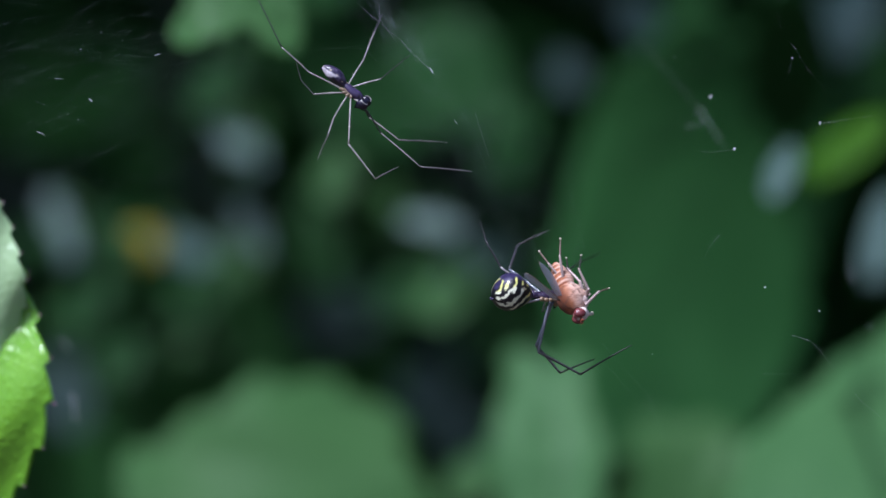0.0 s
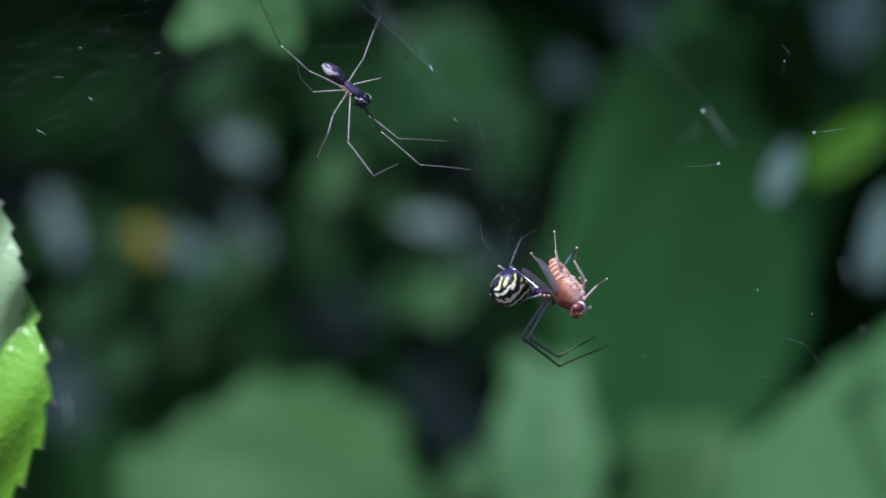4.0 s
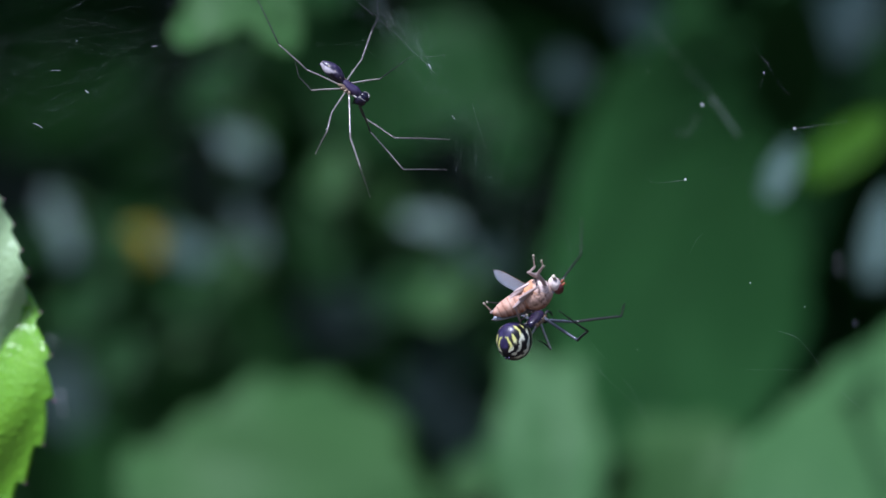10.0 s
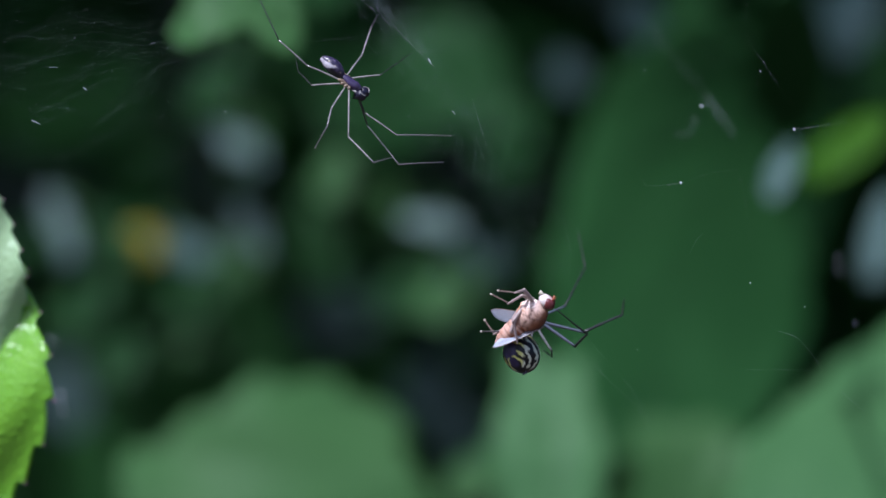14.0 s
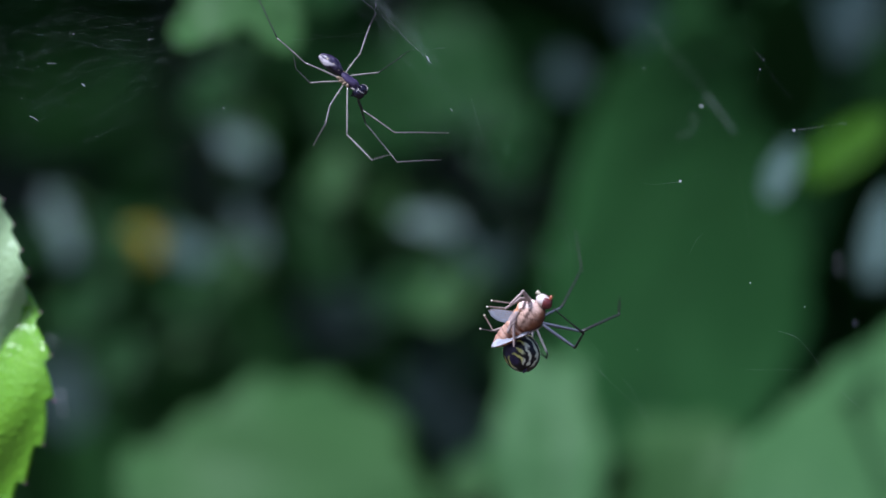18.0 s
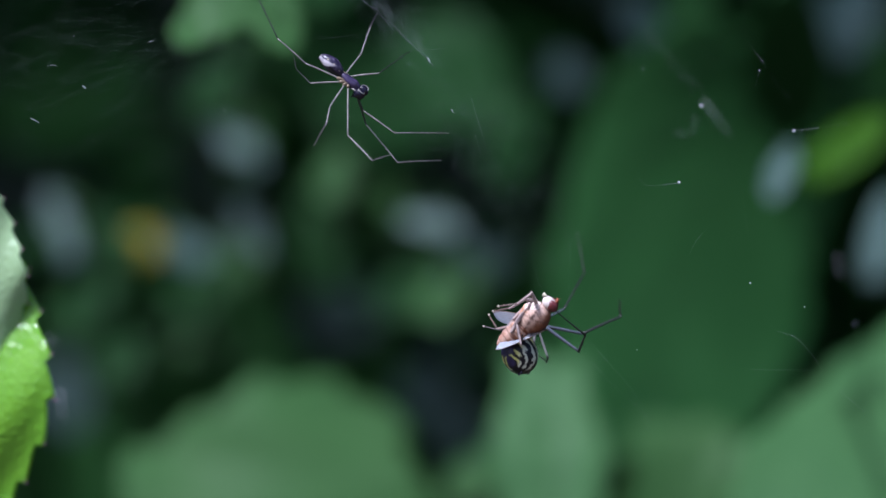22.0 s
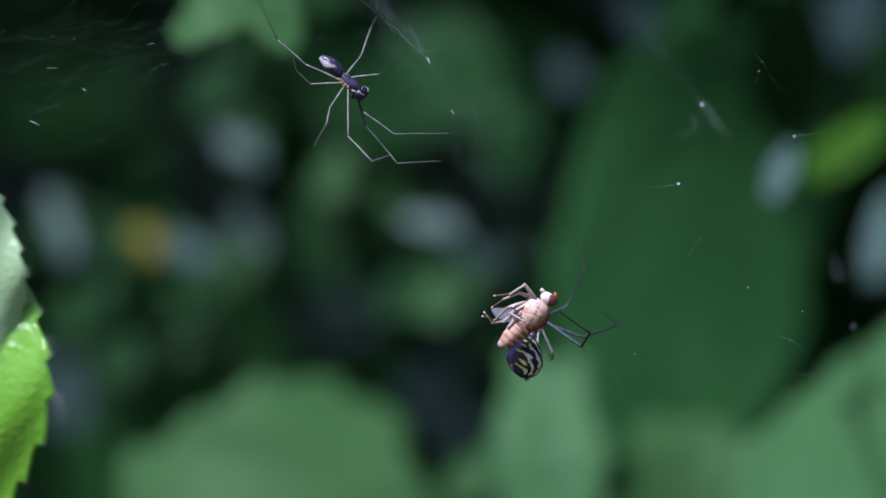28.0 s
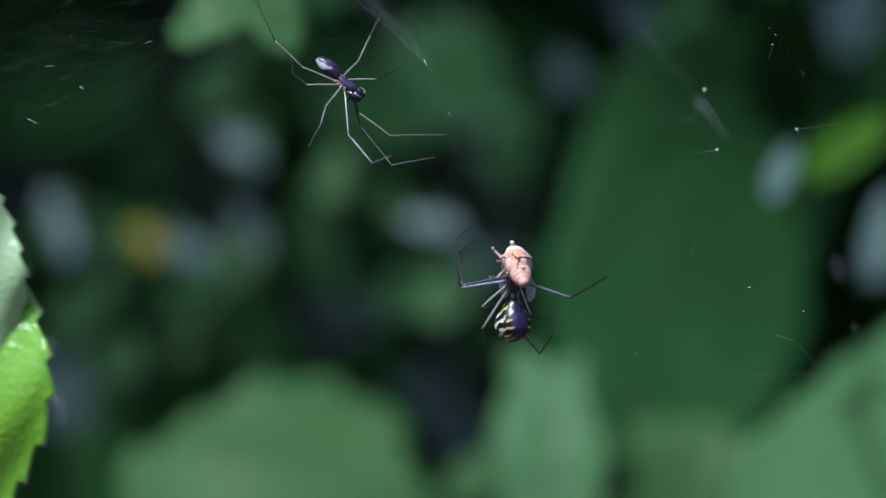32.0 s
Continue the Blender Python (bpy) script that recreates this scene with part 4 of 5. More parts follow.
def build_tangle_web():
    """The loose tangle that the male hangs in and that leads down to the feeding spider."""
    rnd = random.Random(12)
    root = new("tangle_web")
    tagged(root, "loose tangle of fine spider silk", "spider web")
    bm = bmesh.new()
    for i in range(330):                       # the loose band down to the feeding spider
        s = rnd.random() ** 1.25
        cx, cy = 650 + 310 * s, -10 + 490 * s ** 1.1
        a = rnd.gauss(-0.95, 0.6)
        half = rnd.uniform(8, 52)
        ox, oy = rnd.gauss(12, 24 + 26 * s), rnd.gauss(-8, 22)
        d = rnd.uniform(-0.0012, 0.002)
        strand(bm, at(cx + ox - half * math.cos(a), cy + oy + half * math.sin(a), d), at(cx + ox + half * math.cos(a), cy + oy - half * math.sin(a), d + rnd.uniform(-0.0006, 0.0006)),
               rnd.uniform(1.0e-6, 2.3e-6), rnd.uniform(-6, 6) * U, rnd, 8, 0.6 * U)
    for i in range(90):                        # the ribbon of threads beside the male
        s = rnd.random()
        cx, cy, a, half = 655 + 115 * s + rnd.gauss(0, 5), -8 + 125 * s ** 1.15 + rnd.gauss(0, 5), rnd.gauss(-0.85, 0.25), rnd.uniform(5, 26)
        d = rnd.uniform(-0.0008, 0.001)
        strand(bm, at(cx - half * math.cos(a), cy + half * math.sin(a), d), at(cx + half * math.cos(a), cy - half * math.sin(a), d), rnd.uniform(1.5e-6, 3.6e-6), rnd.uniform(-4, 4) * U, rnd, 7, 1.2 * U)
    for i in range(60):                        # loose wisps across the gap above the feeding spider
        cx, cy, a, half = rnd.gauss(890, 70), rnd.gauss(300, 90), rnd.gauss(-0.7, 0.9), rnd.uniform(10, 60)
        d = rnd.uniform(-0.0015, 0.0025)
        strand(bm, at(cx - half * math.cos(a), cy + half * math.sin(a), d), at(cx + half * math.cos(a), cy - half * math.sin(a), d), rnd.uniform(1.0e-6, 2.0e-6), rnd.uniform(-6, 6) * U, rnd, 8, 0.6 * U)
    part("tangle_threads", bm, SILK, root, kind="stuff")
    for x0, y0, x1, y1, r in ((630, -10, 700, 50, 7), (640, 0, 672, 22, 9), (665, 10, 700, 60, 6), (683, 28, 768, 118, 5), (700, 50, 742, 92, 7), (712, 40, 730, 84, 5), (728, 92, 790, 88, 4),
                              (836, 175, 862, 262, 7), (842, 240, 858, 285, 6), (520, 75, 650, 62, 2.4), (560, 66, 640, 70, 2), (648, 75, 668, 95, 5), (668, 20, 668, -10, 7),
                              (960, 515, 948, 480, 2.6), (948, 480, 905, 380, 2), (960, 515, 940, 430, 2.2), (955, 470, 915, 330, 2), (800, 195, 808, 204, 7)):
        bm = bmesh.new()
        strand(bm, at(x0, y0), at(x1, y1), r * 0.62e-6, 2 * U)
        part("thread", bm, SILK_THICK, root)
    for x0, y0, x1, y1, r in ((758, 104, 763, 114, 26), (800, 196, 805, 203, 12)):
        bm = bmesh.new()
        tube(bm, [at(x0, y0), at((x0 + x1) / 2, (y0 + y1) / 2 - 1), at(x1, y1)], [r * 1e-6, r * 1.5e-6, r * 1e-6], 6)
        part("silk_tuft", bm, DEW, root)
    return root


def stray_thread(label, threads, drops):
    """Silk before the broad leaf: threads of (points, weight, depth) and drops of (x, y, size, depth)."""
    root = new("silk_thread")
    tagged(root, label, "spider web")
    for pts, r, d in threads:
        bm = bmesh.new()
        tube(bm, [at(x, y, d) for x, y in pts], [r * (0.7e-6 if d < 0.03 else 1e-6)] * len(pts), 4)
        part("thread", bm, SILK_THICK, root)
    for x, y, r, d in drops:
        bm = bmesh.new()
        k = U * r * 0.78
        ball(bm, at(x, y, d), k, k, k, 10, 8)
        part("droplet", bm, DEW, root)
    return root


sheet_web = build_sheet_web()
tangle_web = build_tangle_web()
THREAD_HIGH = stray_thread("single silk thread with two tiny drops",
    ((((1322, -10), (1320, 40), (1325, 70), (1338, 92)), 1.8, 0.0), (((1338, 92), (1342, 96), (1350, 106)), 8, 0.0), (((1350, 106), (1375, 145), (1403, 178)), 2.4, 0.002), (((1345, 126), (1338, 150)), 4, 0.0)),
    ((1345, 123, 1.7, 0.0), (1351, 106, 0.9, 0.0), (1139, 121, 1.3, 0.012)))
THREAD_MIDDLE = stray_thread("loose silk thread ending in a bright drop",
    ((((1136, 315), (1141, 325), (1160, 327), (1205, 322)), 5, 0.0), (((1180, 325), (1206, 321)), 10, 0.0), (((1206, 321), (1250, 305), (1300, 298), (1312, 305)), 1.2, 0.0), (((1308, 310), (1318, 350), (1326, 420)), 2.2, 0.001)),
    ((1204, 321, 3.0, 0.0),))
THREAD_BLURRED = stray_thread("curled wisp of silk with a round drop",
    ((((1225, 205), (1231, 212), (1228, 225), (1220, 237), (1205, 240), (1195, 234)), 13, 0.035),), ((1241, 188, 3.7, 0.012),))
THREAD_RIGHT = stray_thread("short silk thread with a bright drop",
    ((((1402, 229), (1425, 227), (1455, 222)), 12, 0.006), (((1455, 222), (1500, 216)), 6, 0.007), (((1536, 340), (1545, 385)), 4, 0.003)), ((1405, 229, 3.0, 0.006),))
SILK_SHEAF = stray_thread("soft pale sheaf of silk threads",
    ((((1150, 45), (1190, 95), (1230, 140), (1250, 165), (1290, 222)), 9, 0.045), (((1252, 170), (1290, 222), (1300, 236)), 30, 0.042)), ())
THREAD_LOW = stray_thread("silk threads with small drops low in the web",
    ((((1376, 586), (1408, 595)), 8, 0.0), (((1408, 595), (1425, 612), (1450, 645)), 6, 0.001), (((1320, 654), (1440, 655)), 4, 0.001),
     (((1220, 450), (1232, 425), (1248, 408)), 5, 0.0), (((1050, 640), (1075, 672), (1130, 720), (1155, 780)), 3, 0.001), (((1040, 600), (1120, 690), (1148, 745)), 2.6, 0.0),
     (((1488, 690), (1500, 704), (1530, 728)), 5, 0.001), (((1005, 545), (1010, 440), (975, 300)), 2, 0.002),
     (((85, 595), (100, 612)), 50, 0.05), (((105, 690), (112, 740)), 60, 0.05), (((1480, 450), (1490, 490)), 24, 0.05)),
    ((1514, 571, 1.9, 0.028), (1424, 543, 1.5, 0.0), (1402, 594, 1.0, 0.0), (1128, 619, 1.0, 0.0), (1328, 501, 1.8, 0.003), (1485, 480, 2.4, 0.05)))


# ---- what moves ----
def sampled(rows, t):
    """Between rows of (t, Matrix): place by straight line, turn by the shortest way."""
    if t <= rows[0][0]:
        return rows[0][1]
    for (a, m), (b, n) in zip(rows, rows[1:]):
        if t <= b:
            f = (t - a) / (b - a)
            q = m.to_quaternion().slerp(n.to_quaternion(), f)
            return Matrix.LocRotScale(m.translation.lerp(n.translation, f), q, None)
    return rows[-1][1]


def key_legs(legs, lengths, hip_of, body, times, plan):
    """plan: for each leg rows of (t, knee x, y, ankle x, y, tip x, y, signs): grid points, and for each segment +1 where it
    comes towards the viewer, -1 where it goes away. The segments keep their lengths; the rest of it lies in depth."""
    for key, segs in legs.items():
        hip = hip_of[key]
        ways = []
        for t, *v in plan[key]:
            m = sampled(body, t)
            h = m @ hip
            place = [784 + h.x / U, 441 - (h.z - H) / U]
            row = []
            for j in range(3):
                dx, dy = v[2 * j] - place[0], v[2 * j + 1] - place[1]
                flat, size = math.hypot(dx, dy), lengths[key][j]
                depth = v[6 + j] * math.sqrt(max(0.0, size * size - flat * flat))
                row.append(Vector((dx, -depth, -dy)).normalized())
                place = [place[0] + row[-1].x * size, place[1] - row[-1].z * size]
            ways.append((t, row))
        turns = [None] * 3
        rows = [[], [], []]
        for t in times:
            m = sampled(body, t)
            lo = max([w for w in ways if w[0] <= t] or ways[:1], key=lambda w: w[0])
            hi = min([w for w in ways if w[0] >= t] or ways[-1:], key=lambda w: w[0])
            g = 0 if hi[0] == lo[0] else (t - lo[0]) / (hi[0] - lo[0])
            p = m @ hip
            for j in range(3):
                way = lo[1][j].lerp(hi[1][j], g).normalized()
                old = turns[j]
                if old is None:
                    q = way.to_track_quat("X", "Z")
                else:
                    q = (old @ Vector((1, 0, 0))).rotation_difference(way) @ old
                turns[j] = q
                rows[j].append((t, m.inverted() @ Matrix.LocRotScale(p, q, None)))
                p = p + way * lengths[key][j] * U
        for j in range(3):
            walk(segs[j], rows[j])


def rows_of(text, n):
    """Rows of n numbers from a small table."""
    v = [float(w) for w in text.split()]
    return [v[i:i + n] for i in range(0, len(v), n)]


def motions():
    # the near leaf nods a little; the web and the male sway together
    walk(near_leaf, [(t, Matrix.Translation((dx * U, 0, -dy * U)) @ near_leaf.matrix_world.copy())
                     for t, dx, dy in rows_of("0 -1 6  3.5 -1 6  5.5 0 5  9 0 5  10 0 0  21 0 0  22.5 2 -2  32 2 -2", 3)])
    sway = rows_of("""0 608 149  1 608 149  1.5 609 149  2 609 150.5  2.5 606.5 147  3 609 149  3.5 608.5 147  5.5 605 142  6 604.5 139.5
        7 603 136.5  8 602 138  9 602 136.5  9.2 604 137  9.5 608 139  10 605 142  10.5 606 138  11 606 136  12 606 135  14 605 133
        16.5 603 130.5  17.5 602 129  19 602 129  20 602 130  22 603 130  23.5 604.5 130.5  25 602 132  28 603 132  29 602 133
        29.5 603 133  30 602 130.5  30.5 601.5 129  31 600 130  31.5 597 132  32 597 135""", 3)
    shift = [(t, Matrix.Translation(((x - 605) * U, 0, (133 - y) * U))) for t, x, y in sway]
    walk(tangle_web, shift)
    for silk, table in (
            (sheet_web, "0 11 22  2 12 23  3.5 11 21  5.5 9.5 13  7 7.5 9.5  9 7 9.5  10 5 7.5  10.5 3.5 5  11 0 1  13 2 2.5  14 1.5 2  16.5 0 0  18 -2 -5  20 -3 -2  22.5 0 -1  24 -1 0  27.5 -1 2  29 -2 5  30 -3 0  31 -6 -2  32 -5 0"),
            (THREAD_HIGH, "0 57 -20  3.5 48 -16  5.5 35 -11  6 36 -14  7 35 -16  7.5 30 -14  8 38 -19  8.5 27 -11  9 19 -5  9.5 13 3  10 7 6  11 4 4  13 1 4  18 0 0  25 -2 3  28 -2 3  29 -6 6  29.5 -2 6  30 1 0  31 9 -5  31.5 16 -27  32 22 -44"),
            (THREAD_MIDDLE, "0 96 -57  3.5 75 -40  5.5 52 -10  6 55 -13  7 55 -13  7.5 47 -9  8 58 -45  8.5 35 -33  9 21 -22  9.5 16 -9  10 9 -3  11 7 -1  13 2 3  18 0 0  25 -3 4  28 -3 5  29 -9 11  30 2 2  30.5 5 4  31 19 -19  31.5 55 -35  32 65 -56"),
            (THREAD_BLURRED, "0 17 -17  3.5 5 5  5.5 0 15  7 -3 7  7.5 -6 13  8 14 -35  8.5 6 -26  9 10 -25  9.5 8 -11  10 2 -2  18 0 0  30 3 -3  30.5 5 -2  31 6 -20  32 6 -30"),
            (THREAD_RIGHT, "0 47 -11  2 50 -9  3 44 0  3.5 37 6  5.5 36 3  7 36 -4  7.5 33 0  8 24 2  8.5 13 3  9 4 2  10 1 -1  18 0 2  25 0 6  29 1 13  30 2 8  30.5 9 -4  31 0 -3  32 5 0"),
            (SILK_SHEAF, "0 -20 25  3 -8 33  5.5 11 12  8 16 4  10 9 6  13 0 5  18 0 0  21 -8 4  28 -12 12  30 -16 12  32 -17 8"),
            (THREAD_LOW, "0 26 8  3.5 15 12  6 5 14  9 0 0  18 0 0  28 -4 8  29 -6 12  30 0 2  32 -2 8")):
        walk(silk, [(t, Matrix.Translation((x * U, 0, -y * U))) for t, x, y in rows_of(table, 3)])
    stand = basis(at(604, 133), view(0.74, -0.67, 0.0), view(0.62, 0.58, 0.53))
    body = [(t, m @ stand) for t, m in shift]
    walk(male, body)
    key_legs(MALE_LEGS, M_LEN, hips(0.98), body, [t for t, m in body], {
        (1, 0): [(0, 674, 235, 744, 295, 835, 303, -1, 1, -1), (3.5, 674, 233, 744, 293, 835, 301, -1, 1, -1), (6, 669, 226, 738, 288, 822, 297, -1, 1, -1), (8.5, 667, 224, 734, 290, 815, 300, -1, 1, -1),
                 (9, 664, 228, 715, 292, 765, 326, -1, 1, -1), (9.5, 659, 230, 718, 297, 795, 297, -1, 1, -1), (13, 650, 222, 706, 292, 785, 287, -1, 1, -1), (28, 646, 221, 703, 289, 780, 284, -1, 1, -1), (32, 637, 223, 693, 292, 770, 277, -1, 1, -1)],
        (1, 1): [(0, 652, 206, 706, 247, 792, 250, -1, 1, -1), (6, 648, 197, 702, 240, 790, 243, -1, 1, -1), (9, 637, 196, 690, 238, 778, 238, -1, 1, -1), (9.5, 645, 203, 700, 240, 798, 242, -1, 1, -1), (13, 645, 199, 702, 239, 800, 240, -1, 1, -1), (32, 634, 198, 690, 239, 786, 237, -1, 1, -1)],
        (1, 2): [(0, 690, 135, 706, 112, 724, 95, -1, -1, -1), (13, 688, 132, 706, 110, 728, 92, -1, -1, -1), (28, 682, 130, 703, 106, 722, 90, -1, -1, -1), (32, 678, 140, 696, 125, 722, 104, -1, -1, -1)],
        (1, 3): [(0, 643, 104, 662, 52, 675, 20, -1, -1, -1), (13, 640, 97, 656, 46, 666, 22, -1, -1, -1), (30, 637, 96, 654, 44, 664, 20, -1, -1, -1), (32, 633, 106, 654, 58, 672, 20, -1, -1, -1)],
        (-1, 0): [(0, 618, 257, 665, 318, 705, 296, 1, 1, -1), (6, 614, 248, 658, 307, 700, 285, 1, 1, -1), (9, 608, 247, 648, 303, 690, 280, 1, 1, -1), (9.5, 612, 248, 653, 301, 690, 280, 1, 1, -1), (10, 621, 246, 640, 300, 656, 350, 1, 1, -1), (10.5, 616, 247, 657, 297, 692, 281, 1, 1, -1), (13, 618, 245, 663, 291, 695, 281, 1, 1, -1), (28, 617, 243, 660, 288, 692, 275, 1, 1, -1), (32, 618, 241, 660, 291, 692, 277, 1, 1, -1)],
        (-1, 1): [(0, 592, 210, 583, 240, 564, 282, 1, 1, -1), (6, 588, 198, 580, 232, 560, 272, 1, 1, -1), (13, 588, 195, 582, 226, 559, 265, 1, 1, -1), (28, 585, 192, 580, 222, 557, 260, 1, 1, -1), (32, 578, 190, 570, 222, 548, 260, 1, 1, -1)],
        (-1, 2): [(0, 549, 168, 532, 142, 522, 108, 1, -1, -1), (13, 548, 153, 528, 128, 520, 95, 1, -1, -1), (28, 544, 150, 523, 124, 515, 92, 1, -1, -1), (32, 538, 151, 517, 130, 514, 95, 1, -1, -1)],
        (-1, 3): [(0, 540, 125, 494, 80, 442, -30, -1, -1, -1), (13, 539, 115, 492, 71, 440, -40, -1, -1, -1), (28, 535, 112, 488, 68, 436, -42, -1, -1, -1), (32, 528, 116, 483, 69, 432, -42, -1, -1, -1)],
    })

    # the female and her prey: time, waist x, y, ahead (right, up, near), back (right, up, near)
    rows = rows_of("""0 945 524 .89 -.04 -.45 .1 .93 .25   1 949 522 .89 -.04 -.45 .1 .93 .25   2 952 523 .89 -.04 -.45 .1 .93 .25   2.5 943 521 .89 -.04 -.45 .1 .93 .25
        3 950 521 .89 -.04 -.45 .1 .93 .25   3.5 946 517 .89 -.04 -.45 .1 .93 .25   5.5 938 520 .89 -.04 -.45 .1 .93 .25   6 932 519 .89 -.04 -.45 .1 .93 .25
        6.5 928 518 .89 -.04 -.45 .1 .93 .25   7 925 518 .89 -.04 -.45 .1 .93 .25   8 918 523 .89 -.04 -.45 .1 .93 .25   8.4 919 520 .70 -.25 -.66 .1 .95 .1
        8.6 911 517 .88 -.15 -.4 .1 .9 .3   8.8 905 512 .97 -.08 -.2 0 .85 .5   9.0 919 528 .95 .25 -.15 -.1 .3 .95   9.2 929 538 .93 .34 0 -.2 .6 .7
        9.5 948 559 .70 .50 -.50 -.45 .6 .6   10 936 580 .50 .55 -.66 -.5 .5 .6   10.5 943 590 .50 .55 -.66 -.5 .5 .55   11 933 583 0.25 0.62 -0.75 -.66 .33 .45
        11.5 933 584 0.25 0.64 -0.73 -.66 .33 .45   12 931 582 0.19 0.66 -0.73 -.66 .33 .45   12.5 931 586 0.19 0.66 -0.73 -.66 .33 .45   13 933 590 0.21 0.66 -0.72 -.66 .33 .45
        14 934 592 0.15 0.76 -0.63 -.66 .33 .45   16.5 933 593 0.09 0.81 -0.58 -.66 .33 .45   17 932 593 0.07 0.81 -0.58 -.66 .33 .45   18 934 593 0.15 0.70 -0.70 -.66 .33 .45
        19 935 594 0.30 0.58 -0.76 -.66 .33 .45   20 935 595 0.25 0.75 -0.61 -.66 .33 .45   21 933 596 0.24 0.79 -0.57 -.66 .33 .45   22 937 597 0.28 0.70 -0.66 -.66 .33 .45
        23 935 598 0.24 0.79 -0.57 -.66 .33 .45   24 935 597 0.24 0.76 -0.61 -.66 .33 .45   25 935 596 0.32 0.76 -0.57 -.66 .33 .45   25.5 935 597 0.30 0.76 -0.58 -.66 .33 .45
        27.5 939 596 0.19 0.83 -0.53 -.66 .33 .45   28 943 595 0.21 0.87 -0.45 -.66 .33 .45   28.5 942 594 0.25 0.79 -0.56 -.66 .33 .45   29.2 950 605 .50 .60 -.62 -.45 .35 .75
        29.6 949 594 .50 .65 -.55 -.4 .2 .87   30 957 579 .42 .80 -.40 -.25 .1 .95   30.3 957 560 .18 .97 .1 .3 0 .93   30.7 951 562 .2 .96 .15 .35 0 .9
        31 949 563 .1 .97 .15 .4 0 .9   31.4 926 542 .08 .97 .15 .45 0 .88   31.7 908 540 .1 .97 .15 .45 0 .88   32 908 524 .05 .97 .18 .45 0 .88""", 9)
    # while she feeds from below, her body hangs a little behind the fly
    body = [(t, basis(at(x, y, 0.0028 if 10 < t < 29 else 0.0012), view(*v[:3]), view(*v[3:]))) for t, x, y, *v in rows]
    walk(female, body)
